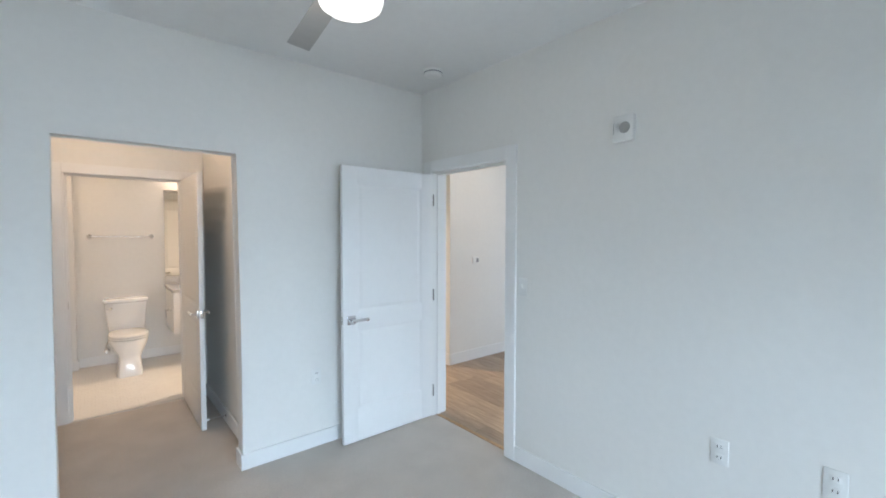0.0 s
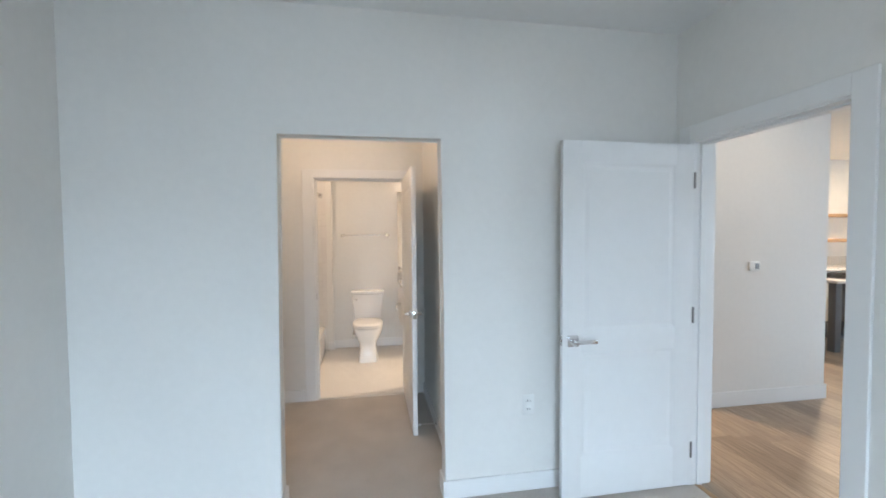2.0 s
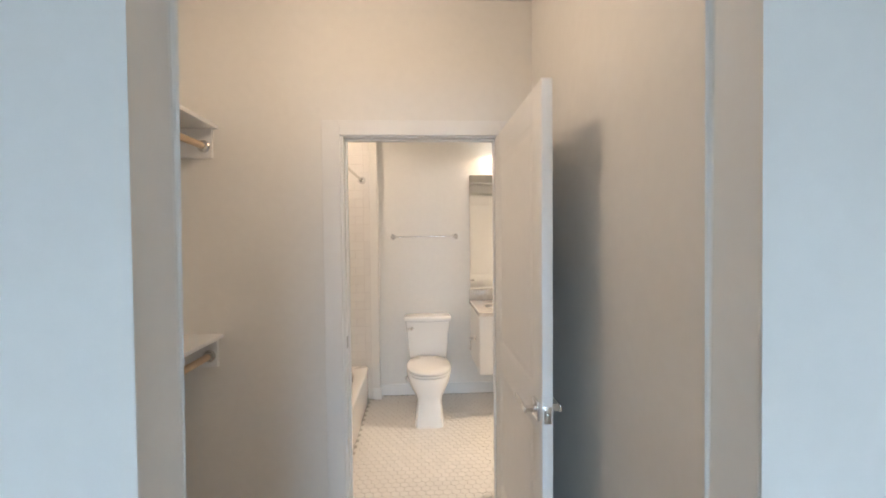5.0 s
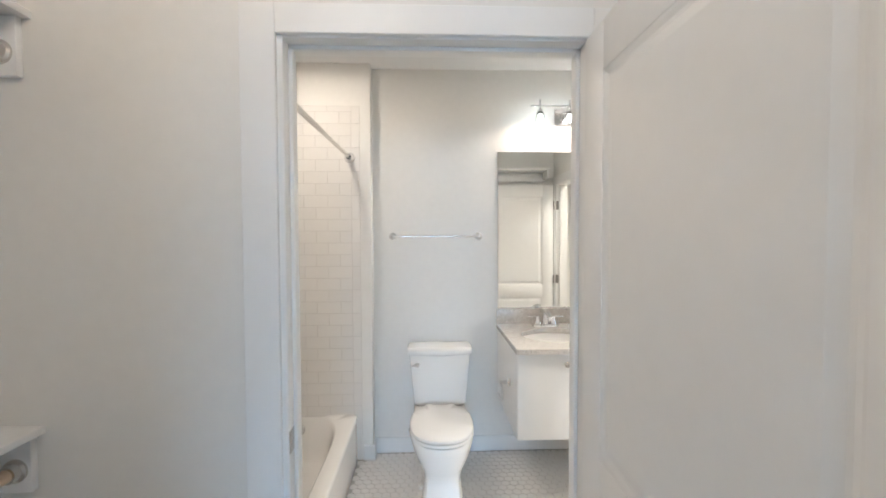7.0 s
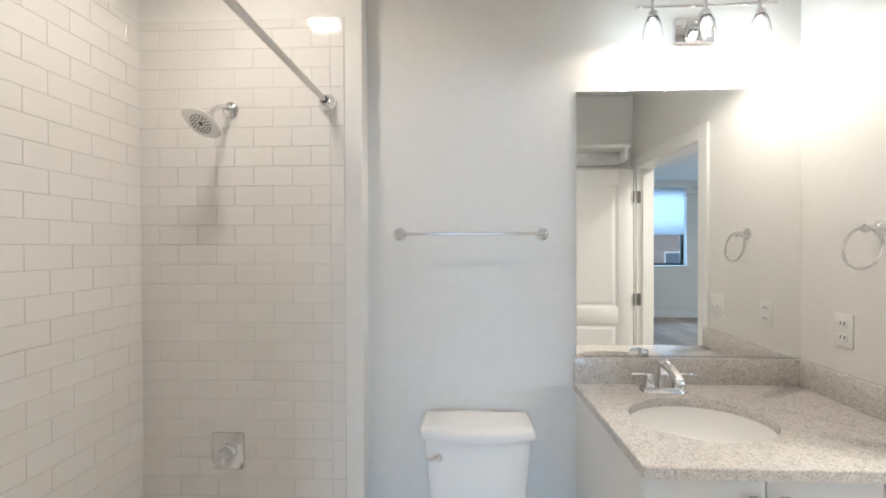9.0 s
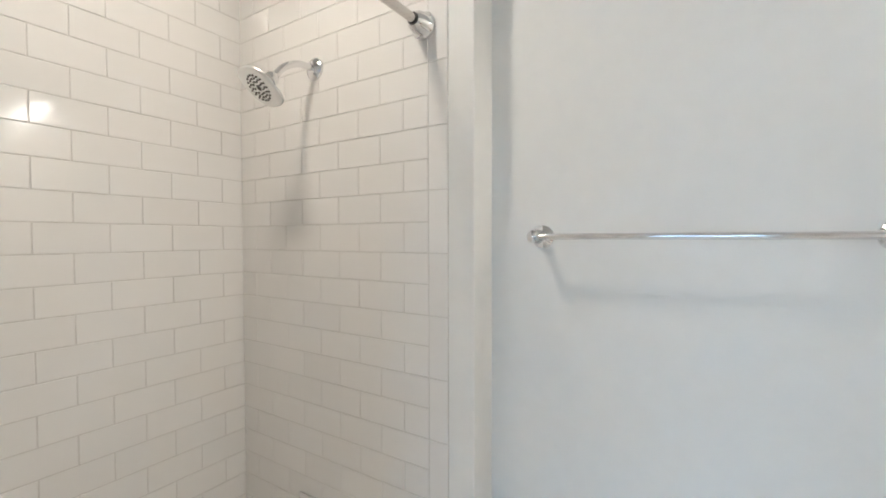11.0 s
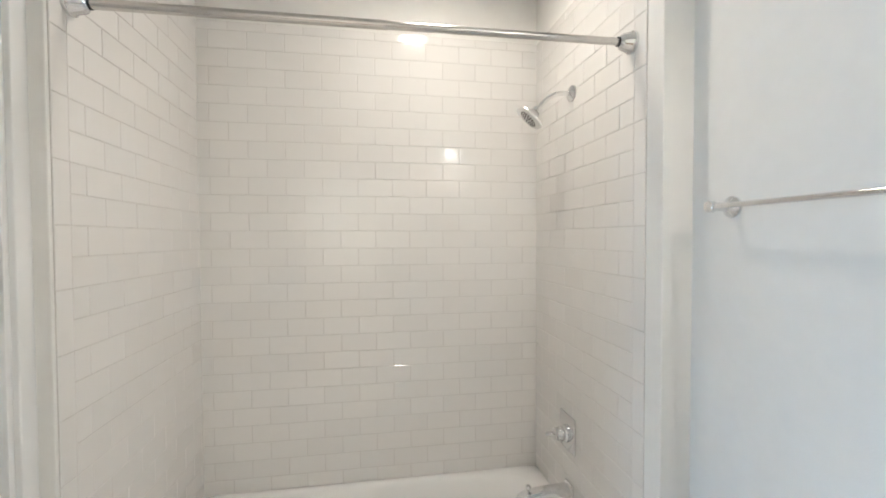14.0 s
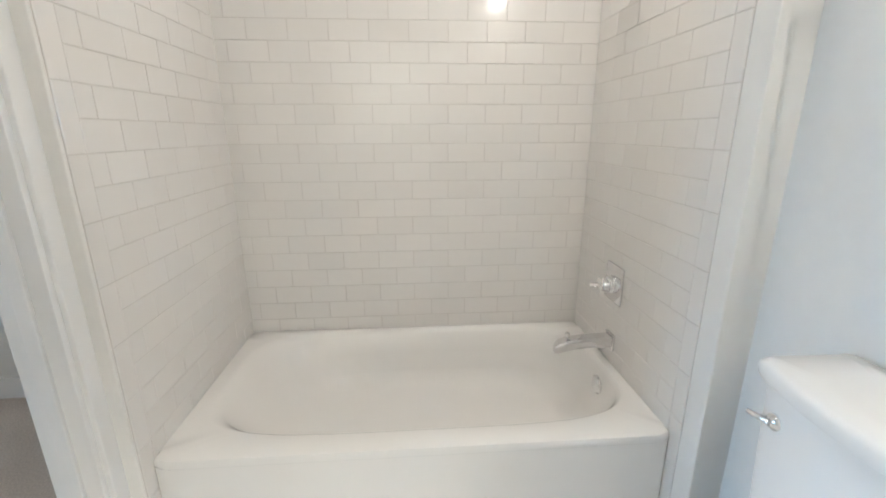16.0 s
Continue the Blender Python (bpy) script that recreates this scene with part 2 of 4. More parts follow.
def part(name, bm, material, parent, label="", smooth=True):
    ob = new(name, mesh(name, bm, material, smooth))
    ob.parent = parent
    return tagged(ob, label)


def thing(name, label, category, group="", m=None):
    ob = tagged(new(name), label, category, group)
    if m is not None:
        ob.matrix_world = m
    return ob


def struct(name, bm, material, label="", smooth=False):
    return tagged(new(name, mesh(name, bm, material, smooth)), label, kind="structure")


def wall_with_opening(x0, x1, y0, y1, top, o0, o1, head, round_by=0.012):
    """A wall along x with one doorway cut through it, its drywall edges rounded."""
    bm = bmesh.new()
    outline = [(x0, 0), (o0, 0), (o0, head), (o1, head), (o1, 0), (x1, 0), (x1, top), (x0, top)]
    front, back = ([bm.verts.new((x, y, z)) for x, z in outline] for y in (y0, y1))
    bm.faces.new(front), bm.faces.new(back[::-1])
    for i in range(8):
        j = (i + 1) % 8
        bm.faces.new((front[i], front[j], back[j], back[i]))
    if round_by:
        edges = [e for ring in (front, back) for i in (1, 2, 3) for e in ring[i].link_edges if e.other_vert(ring[i]) is ring[i + 1]]
        bmesh.ops.bevel(bm, geom=edges, offset=round_by, segments=3, affect="EDGES", profile=0.5)
    return bm


# ---------------------------------------------------------------- the shell
HB, HC = 2.69, 2.60  # ceilings of bedroom and bathroom
struct("floor_bedroom", boxes((-1.8, 1.82, -2.5, 3.21, -0.1, 0.0), (-1.8, 1.225, 3.21, 4.71, -0.1, 0.0)), CARPET, "beige cut pile carpet")
struct("floor_hall", boxes((1.82, 8.5, -0.5, 9.0, -0.1, -0.008), (1.225, 1.82, 3.21, 9.0, -0.1, -0.008)), DARK, "dark underlay between the floor planks")
fb = struct("floor_bathroom", boxes((-1.6, 1.225, 4.71, 6.6, -0.1, -0.002)), HEXG, "grey grout of a white mosaic floor")
struct("ceiling_bedroom", boxes((-1.8, 1.83, -2.5, 3.15, HB, HB + 0.1), (-1.8, 1.23, 3.15, 4.745, HB, HB + 0.1)), CEIL, "white painted plaster ceiling")
struct("ceiling_hall", boxes((1.83, 8.5, -0.5, 9.0, HB, HB + 0.1), (1.23, 1.83, 3.15, 9.0, HB, HB + 0.1)), CEIL, "white painted plaster ceiling")
struct("ceiling_bathroom", boxes((-1.6, 1.165, 4.80, 6.6, HC, HC + 0.08)), CEIL, "white painted plaster ceiling")

# bedroom
struct("wall_bedroom_west", boxes((-1.80, -1.53, -2.5, 3.09, 0, HB)), PAINT, "pale grey painted plaster wall")
struct("wall_bedroom_south", boxes((-1.53, -1.3, -2.5, -2.3, 0, HB), (0.9, 1.76, -2.5, -2.3, 0, HB), (-1.3, 0.9, -2.5, -2.3, 0, 0.6),
                                   (-1.3, 0.9, -2.5, -2.3, 2.45, HB)), PAINT, "pale grey painted plaster wall")
struct("wall_bedroom_north", wall_with_opening(-1.80, 1.90, 3.09, 3.21, HB, -0.562, 0.318, 2.037),
       PAINT, "pale grey painted plaster wall with an open doorway")
struct("wall_bedroom_east", boxes((1.76, 1.90, -2.5, 2.125, 0, HB), (1.76, 1.90, 2.965, 3.09, 0, HB), (1.76, 1.90, 2.125, 2.965, 2.035, HB)),
       PAINT, "pale grey painted plaster wall with a doorway")
# closet
struct("wall_closet_east", boxes((0.41, 0.53, 3.21, 4.69, 0, HB)), PAINT, "off-white painted plaster wall")
struct("wall_closet_west", boxes((-1.62, -1.49, 3.21, 4.69, 0, HB)), PAINT, "off-white painted plaster wall")
struct("wall_closet_north", wall_with_opening(-1.62, 1.165, 4.69, 4.80, HB, -0.575, 0.238, 2.012, 0),
       PAINT, "off-white painted plaster wall with a bathroom doorway")
# bathroom
wall_tub = struct("wall_tub_back", boxes((-1.60, -1.4585, 4.80, 6.60, 0, HC)), PAINT, "painted plaster wall tiled with white subway tile")
wall_head = struct("wall_tub_head", boxes((-1.4585, -0.56, 6.3545, 6.60, 0, HC), bevel=0.003), PAINT, "painted plaster wall tiled with white subway tile")
wall_foot = struct("wall_tub_foot", boxes((-1.4585, -0.62, 4.80, 4.8505, 0, HC), bevel=0.003), PAINT, "painted plaster wall tiled with white subway tile")
struct("wall_bathroom_north", boxes((-0.56, 1.165, 6.447, 6.60, 0, HC)), PAINT, "off-white painted plaster wall")
struct("wall_bathroom_east", boxes((1.165, 1.29, 5.75, 6.60, 0, HB), (1.165, 1.29, 4.69, 4.865, 0, HB), (1.165, 1.29, 4.865, 5.75, 2.03, HB)),
       PAINT, "off-white painted plaster wall with a doorway")
# hall, kitchen and living room
struct("wall_hall_north", boxes((2.75, 3.92, 3.88, 4.02, 0, HB), bevel=0.003), PAINT, "off-white painted plaster wall")
struct("wall_hall_return", boxes((2.75, 2.87, 4.02, 8.8, 0, HB)), PAINT, "off-white painted plaster wall")
struct("wall_kitchen_north", boxes((2.87, 8.5, 6.7, 6.85, 0, HB)), PAINT, "white painted plaster kitchen wall")
struct("wall_corridor_end", boxes((1.29, 2.75, 8.6, 8.8, 0, HB)), PAINT, "off-white painted plaster wall")
struct("wall_corridor_west", boxes((1.29, 1.40, 6.6, 8.6, 0, HB)), PAINT, "off-white painted plaster wall")
struct("wall_corridor_stub", boxes((1.165, 1.29, 3.21, 4.69, 0, HB)), PAINT, "off-white painted plaster wall")
struct("wall_living_east", boxes((8.3, 8.5, -0.3, 7.3, 0, HB)), PAINT, "off-white painted plaster wall")
struct("wall_living_south", boxes((1.90, 3.2, -0.5, -0.3, 0, HB), (4.25, 5.2, -0.5, -0.3, 0, HB), (7.2, 8.5, -0.5, -0.3, 0, HB), (5.2, 7.2, -0.5, -0.3, 0, 0.85), (5.2, 7.2, -0.5, -0.3, 2.2, HB), (3.2, 4.25, -0.5, -0.3, 0, 1.02),
                                  (3.2, 4.25, -0.5, -0.3, 2.55, HB)), PAINT, "off-white painted plaster wall with a window")


def baseboard(x0, y0, x1, y1, out, h=0.105, t=0.014):
    """A skirting board along a wall; out is the side it stands out to."""
    ox, oy = out
    xs, ys = sorted((x0, x1)), sorted((y0, y1))
    if ox:
        s = (min(x0, x0 + ox * t), max(x0, x0 + ox * t), ys[0], ys[1], 0.0, h)
    else:
        s = (xs[0], xs[1], min(y0, y0 + oy * t), max(y0, y0 + oy * t), 0.0, h)
    struct("baseboard", boxes(s, bevel=0.004), TRIM, "white painted wooden baseboard")


for b in ((-1.53, 3.09, -0.562, 3.09, (0, -1)), (0.318, 3.09, 1.76, 3.09, (0, -1)), (1.76, -2.3, 1.76, 2.045, (-1, 0)), (-1.53, -2.3, -1.53, 3.07, (1, 0)),
          (0.318, 3.076, 0.318, 3.21, (-1, 0)), (-0.562, 3.076, -0.562, 3.21, (1, 0)),
          (0.41, 3.21, 0.41, 4.675, (-1, 0)), (-1.49, 4.69, -0.668, 4.69, (0, -1)), (-1.49, 3.21, -1.49, 4.67, (1, 0)), (-1.49, 3.21, -0.564, 3.21, (0, 1)),
          (-0.56, 6.447, 1.165, 6.447, (0, -1)), (-0.56, 6.356, -0.56, 6.433, (1, 0)), (-0.62, 6.3545, -0.546, 6.3545, (0, -1)),
          (1.165, 5.827, 1.165, 6.43, (-1, 0)), (0.33, 4.80, 1.147, 4.80, (0, 1))):
    baseboard(*b)
for b in ((2.75, 3.88, 3.935, 3.88, (0, -1)), (3.92, 3.88, 3.92, 4.02, (1, 0)), (2.75, 3.88, 2.75, 8.6, (-1, 0)), (1.90, -0.3, 1.90, 2.045, (1, 0)),
          (1.92, -0.3, 8.3, -0.3, (0, 1))):
    baseboard(*b, h=0.13)


def casing_y(name, x, side, y0, y1, top, width):
    """Door lining and casing for an opening in a wall that runs along y; side is where the casing stands out."""
    t = 0.016
    xs = sorted((x, x + side * t))
    struct(name, boxes((xs[0], xs[1], y0 - width, y0, 0, top + width), (xs[0], xs[1], y1, y1 + width, 0, top + width),
                       (xs[0], xs[1], y0, y1, top, top + width), bevel=0.003), TRIM, "white painted wooden door casing")


def casing_x(name, y, side, x0, x1, top, width, head=None):
    t, head = 0.016, head or width
    ys = sorted((y, y + side * t))
    struct(name, boxes((x0 - width, x0, ys[0], ys[1], 0, top + head), (x1, x1 + width, ys[0], ys[1], 0, top + head),
                       (x0, x1, ys[0], ys[1], top, top + head), bevel=0.003), TRIM, "white painted wooden door casing")


casing_y("trim_entry", 1.76, -1, 2.135, 2.955, 2.027, 0.088)
casing_y("trim_entry_hall", 1.90, 1, 2.135, 2.955, 2.027, 0.088)
struct("trim_entry_lining", boxes((1.758, 1.902, 2.123, 2.143, 0, 2.036), (1.758, 1.902, 2.947, 2.967, 0, 2.036), (1.758, 1.902, 2.143, 2.947, 2.018, 2.038),
                                  (1.805, 1.84, 2.143, 2.154, 0, 2.018), (1.805, 1.84, 2.936, 2.947, 0, 2.018), (1.805, 1.84, 2.143, 2.947, 2.007, 2.018), bevel=0.002), TRIM, "white painted wooden door lining")
casing_x("trim_bath_closet", 4.69, -1, -0.575, 0.238, 2.003, 0.090, 0.075)
casing_x("trim_bath_inside", 4.80, 1, -0.575, 0.238, 2.006, 0.075)
struct("trim_bath_lining", boxes((-0.577, -0.560, 4.688, 4.802, 0, 2.014), (0.223, 0.240, 4.688, 4.802, 0, 2.014), (-0.560, 0.223, 4.688, 4.802, 1.997, 2.014),
                                 (-0.560, -0.549, 4.73, 4.762, 0, 1.997), (0.212, 0.223, 4.73, 4.762, 0, 1.997), (-0.560, 0.223, 4.73, 4.762, 1.986, 1.997), bevel=0.002), TRIM, "white painted wooden door lining")
struct("trim_side_door", boxes((1.149, 1.165, 4.802, 4.865, 0, 2.10), (1.149, 1.165, 5.74, 5.825, 0, 2.10), (1.149, 1.165, 4.865, 5.74, 2.018, 2.10), bevel=0.003),
       TRIM, "white painted wooden door casing")
struct("trim_side_lining", boxes((1.163, 1.292, 4.863, 4.881, 0, 2.032), (1.163, 1.292, 5.734, 5.752, 0, 2.032), (1.163, 1.292, 4.881, 5.734, 2.014, 2.032),
                                 (1.205, 1.24, 5.723, 5.734, 0, 2.014), (1.205, 1.24, 4.881, 4.892, 0, 2.014), bevel=0.002), TRIM, "white painted wooden door lining")
struct("threshold", boxes((-0.560, 0.223, 4.690, 4.72, -0.01, 0.006), bevel=0.002), GROUT, "pale stone threshold strip")
struct("threshold_hall", boxes((1.80, 1.83, 2.143, 2.947, -0.01, 0.005), bevel=0.002), SHELFW, "wooden edge strip between carpet and planks")


# ---------------------------------------------------------------- doors
def door_leaf(label, width, m, height=2.02, jamb_leaf=False):
    """A two-panel leaf: hinge side at x = 0, latch side at x = width, thickness along y from 0 to 0.035."""
    t = 0.035
    d = thing("door", label, "door", m=m)
    part("leaf", boxes((0.003, width - 0.003, 0.0075, t - 0.0075, 0.011, height - 0.003)), DOOR, d, smooth=False)
    st, z0, z1, z2, z3 = 0.112, 0.24, 0.835, 0.955, height - 0.115
    for x0, x1 in ((0, st), (width - st, width)):
        part("stile", boxes((x0, x1, 0, t, 0.008, height), bevel=0.0008), DOOR, d)
    for a, b in ((0.008, z0), (z1, z2), (z3, height)):
        part("rail", boxes((st - 0.001, width - st + 0.001, 0.0002, t - 0.0002, a, b), bevel=0.0004), DOOR, d)
    for a, b in ((z0, z1), (z2, z3)):
        for way, y0 in ((-1, 0.0075), (1, t - 0.0075)):
            rings = []
            for inset, dy in ((0.0, 0.006), (0.006, 0.005), (0.016, 0.0015), (0.024, 0.001), (0.046, 0.0055)):
                rings.append([(st + inset, y0 + way * dy, a + inset), (width - st - inset, y0 + way * dy, a + inset),
                              (width - st - inset, y0 + way * dy, b - inset), (st + inset, y0 + way * dy, b - inset)])
            part("panel", loft(rings, cap0=False), DOOR, d, smooth=False)
    x = width - 0.060
    for way, y0 in ((-1, 0.0), (1, t)):
        h = part("handle", boxes((x - 0.032, x + 0.032, min(y0, y0 + way * 0.009), max(y0, y0 + way * 0.009), 0.873, 0.937), bevel=0.002), CHROME, d, "polished chrome lever handle")
        part("spindle", lathe([(0.011, 0), (0.011, 0.045)], "y", (x, y0 if way > 0 else y0 - 0.045, 0.905), 16), CHROME, h)
        ya = y0 + way * 0.038
        part("lever", boxes((x - 0.125, x + 0.013, min(ya, ya + way * 0.011), max(ya, ya + way * 0.011), 0.894, 0.916), bevel=0.004), CHROME, h)
    part("latch_plate", boxes((width - 0.001, width + 0.0015, 0.005, t - 0.005, 0.877, 0.933), bevel=0.0005), STEEL, d, "brushed metal latch plate")
    part("latch_bolt", boxes((width, width + 0.010, 0.011, 0.024, 0.897, 0.913), bevel=0.002), STEEL, d)
    for z in (0.22, 1.02, 1.80):
        hg = part("hinge", boxes((-0.0025, 0.0, 0.003, t - 0.002, z - 0.045, z + 0.045), bevel=0.0005), HINGE, d, "brushed metal butt hinge")
        part("knuckle", lathe([(0.006, -0.046), (0.006, 0.046)], "z", (-0.004, -0.003 if jamb_leaf else t + 0.004, z), 12), HINGE, hg)
        if jamb_leaf:
            part("jamb_leaf", boxes((-0.060, -0.032, 0.0098, 0.0118, z - 0.045, z + 0.045), bevel=0.0005), HINGE, hg)
    return d


# entry door, standing open along the north wall
door_leaf("white two-panel door standing open in front of the bedroom wall", 0.806, pose(1.760, 2.978, 0, 0, 0, 180), 2.006)
# bathroom door, swung back into the closet passage
door_leaf("white two-panel bathroom door swung open into the closet", 0.825, pose(0.214, 4.670, 0, 0, 0, -90), 1.99)
# side door, standing open inside the bathroom
door_leaf("white two-panel door standing open inside the bathroom", 0.80, pose(1.134, 4.893, 0, 0, 0, 180), 2.01, True)


def strike(x0, x1, y0, y1, z0, z1):
    d = tagged(new("strike_plate", mesh("strike_plate", boxes((x0, x1, y0, y1, z0, z1), bevel=0.0006), STEEL)), "brushed metal strike plate set in the door jamb", "strike plate")
    return d


strike(-0.5605, -0.558, 4.693, 4.727, 0.915, 0.975)
strike(1.17, 1.205, 5.7325, 5.735, 0.88, 0.95)
strike(1.775, 1.803, 2.1425, 2.145, 0.915, 0.975)


# ---------------------------------------------------------------- plates, detectors
def plate(name, label, category, m, kind="outlet", wide=0.072, tall=0.116):
    """A wall plate in the xz plane, facing -y."""
    d = thing(name, label, category, m=m)
    part("cover", boxes((-wide / 2, wide / 2, -0.006, 0.0, -tall / 2, tall / 2), bevel=0.003), PLASTIC, d)
    if kind == "outlet":
        for z in (-0.024, 0.024):
            s = part("socket", boxes((-0.017, 0.017, -0.0085, -0.005, z - 0.015, z + 0.015), bevel=0.002), PLASTIC, d)
            part("slot", boxes((-0.009, -0.006, -0.0092, -0.008, z - 0.005, z + 0.006), (0.006, 0.009, -0.0092, -0.008, z - 0.005, z + 0.006)), DARK, s)
    else:
        n = 2 if kind == "double_switch" else 1
        for k in range(n):
            x = (k - (n - 1) / 2) * 0.046
            part("rocker", boxes((x - 0.0055, x + 0.0055, -0.016, -0.005, -0.004, 0.014), bevel=0.002), PLASTIC, d)
            part("surround", boxes((x - 0.010, x + 0.010, -0.0075, -0.005, -0.02, 0.02), bevel=0.001), PLASTIC, d)
    return d


plate("wall_outlet", "white plastic duplex outlet low on the bedroom wall", "outlet", pose(1.76, 0.854, 0.548, 0, 0, -90))
plate("wall_outlet", "white plastic duplex outlet low on the bedroom wall", "outlet", pose(1.76, 0.468, 0.576, 0, 0, -90))
plate("wall_outlet", "white plastic duplex outlet beside the open bedroom door", "outlet", pose(0.813, 3.09, 0.505))
plate("light_switch", "white plastic light switch beside the bedroom door casing", "switch", pose(1.76, 1.992, 1.18, 0, 0, -90), "switch")
plate("wall_outlet", "white plastic outlet above the bathroom counter", "outlet", pose(1.165, 6.252, 1.135, 0, 0, -90))
plate("light_switch", "white double light switch on the bathroom wall", "switch", pose(1.165, 5.90, 1.122, 0, 0, -90), "double_switch", 0.116)

al = thing("strobe_alarm", "white wall alarm with a round grille high on the wall", "alarm", m=pose(1.76, 1.32, 2.075, 0, 0, -90))
part("housing", boxes((-0.058, 0.058, -0.035, 0, -0.068, 0.068), bevel=0.010), PLASTIC, al)
part("grille", lathe([(0.028, -0.038), (0.030, -0.034)], "y", (0.012, 0, 0.002), 24), FANM, al, "grey round grille")
part("lens", boxes((-0.044, -0.024, -0.046, -0.033, -0.03, 0.03), bevel=0.004), GLASS, al)

sm = thing("smoke_detector", "round white smoke detector on the bedroom ceiling", "smoke detector", m=pose(1.505, 2.62, HB))
part("base", lathe([(0.070, 0), (0.070, -0.010)], "z"), PLASTIC, sm)
part("cover", lathe([(0.064, -0.010), (0.062, -0.030), (0.050, -0.042), (0.0, -0.044)], "z"), PLASTIC, sm)
part("vent", lathe([(0.0655, -0.014), (0.0655, -0.022)], "z"), GREYP, sm)

th = thing("thermostat", "small white wall thermostat with a grey screen", "thermostat", m=pose(3.16, 3.88, 1.205))
part("housing", boxes((-0.058, 0.044, -0.020, 0, -0.038, 0.038), bevel=0.006), PLASTIC, th)
part("screen", boxes((-0.008, 0.032, -0.0225, -0.019, -0.024, 0.024), bevel=0.001), GREYP, th, "grey screen")


# ---------------------------------------------------------------- ceiling fans
def ceiling_fan(label, m, turn, radius=0.72, drop=0.0):
    d = thing("ceiling_fan", label, "ceiling fan", m=m)
    part("canopy", lathe([(0.065, 0.05), (0.065, -0.02), (0.045, -0.06), (0.014, -0.07)], "z"), STEEL, d)
    part("downrod", lathe([(0.012, -0.06), (0.012, -0.19 - drop)], "z"), STEEL, d)
    low = (0, 0, -drop)
    part("motor", lathe([(0.03, -0.18), (0.09, -0.19), (0.105, -0.23), (0.105, -0.29), (0.09, -0.32)], "z", low), STEEL, d)
    for k in range(3):
        a = radians(turn + 120 * k)
        bm = boxes((0.13, radius, -0.044, 0.044, -0.003, 0.004), bevel=0.003)
        for v in bm.verts:
            w = 1 + 0.25 * (v.co.x - 0.13) / (radius - 0.13)
            v.co.y *= w * 0.9
            v.co.z += 0.16 * v.co.y
        bmesh.ops.transform(bm, matrix=Matrix.Translation((0, 0, -0.27 - drop)) @ Matrix.Rotation(a, 4, "Z"), verts=bm.verts)
        bl = part("blade", bm, FANM, d, "grey painted fan blade")
        bm = boxes((0.09, 0.19, -0.022, 0.022, -0.010, -0.002), bevel=0.002)
        bmesh.ops.transform(bm, matrix=Matrix.Translation((0, 0, -0.268 - drop)) @ Matrix.Rotation(a, 4, "Z"), verts=bm.verts)
        part("bracket", bm, STEEL, bl)
    sh = part("light_bowl", lathe([(0.102, -0.325), (0.104, -0.365), (0.098, -0.385), (0.08, -0.398), (0.045, -0.406), (0.0, -0.408)], "z", low, 40), SHADE, d, "frosted white glass light bowl")
    sh.visible_shadow = False
    part("light_ring", lathe([(0.08, -0.315), (0.106, -0.318), (0.106, -0.332), (0.102, -0.335)], "z", low, 40), STEEL, d)
    return d


ceiling_fan("grey ceiling fan with a frosted glass light bowl", pose(0.26, 1.47, HB - 0.047), 83, 0.665)
ceiling_fan("grey ceiling fan in the living room with its light on", pose(3.72, 1.45, HB - 0.047), 20, 0.6, 0.11)


# ---------------------------------------------------------------- windows
def window(name, x0, x1, y0, y1, z0, z1, inside, blind_to):
    """A black-framed sash window in a wall that runs along x, with a roller blind; inside is the room's side (+1)."""
    w = tagged(new(name), "black framed sash window with a half drawn roller blind", kind="structure")
    ym = y0 + 0.05
    f = 0.045
    part("window_frame", boxes((x0, x0 + f, ym - 0.03, ym + 0.03, z0, z1), (x1 - f, x1, ym - 0.03, ym + 0.03, z0, z1), (x0 + f, x1 - f, ym - 0.03, ym + 0.03, z0, z0 + f),
                               (x0 + f, x1 - f, ym - 0.03, ym + 0.03, z1 - f, z1), bevel=0.003), BLACK, w)
    zm = (z0 + z1) / 2
    part("meeting_rail", boxes((x0 + f, x1 - f, ym - 0.025, ym + 0.025, zm - 0.02, zm + 0.02), bevel=0.003), BLACK, w)
    for a, b in ((z0 + f, zm - 0.02), (zm + 0.02, z1 - f)):
        p = part("pane", boxes((x0 + f, x1 - f, ym - 0.003, ym + 0.003, a, b)), GLASS, w, smooth=False)
        p.visible_shadow = False
    part("window_sill", boxes((x0 - 0.03, x1 + 0.03, y0 + 0.085, y1 + 0.03, z0 - 0.02, z0 + 0.004), bevel=0.004), TRIM, w)
    bl = thing("roller_blind", "white roller blind half drawn over the window", "blind")
    part("fabric", boxes((x0 + 0.02, x1 - 0.02, y1 - 0.06, y1 - 0.057, blind_to, z1 - 0.05)), BLIND, bl)
    part("bottom_bar", boxes((x0 + 0.02, x1 - 0.02, y1 - 0.066, y1 - 0.051, blind_to - 0.03, blind_to), bevel=0.004), BLIND, bl)
    part("roller", lathe([(0.025, x0 + 0.01), (0.025, x1 - 0.01)], "x", (0, y1 - 0.06, z1 - 0.03), 16), BLIND, bl)


window("window_1", -1.3, 0.9, -2.5, -2.3, 0.6, 2.45, 1, 1.7)
# unseen window, added to hold the living room's fill lamp
window("window_added", 5.2, 7.2, -0.5, -0.3, 0.85, 2.2, 1, 2.05)
window("window_2", 3.2, 4.25, -0.5, -0.3, 1.02, 2.55, 1, 1.66)

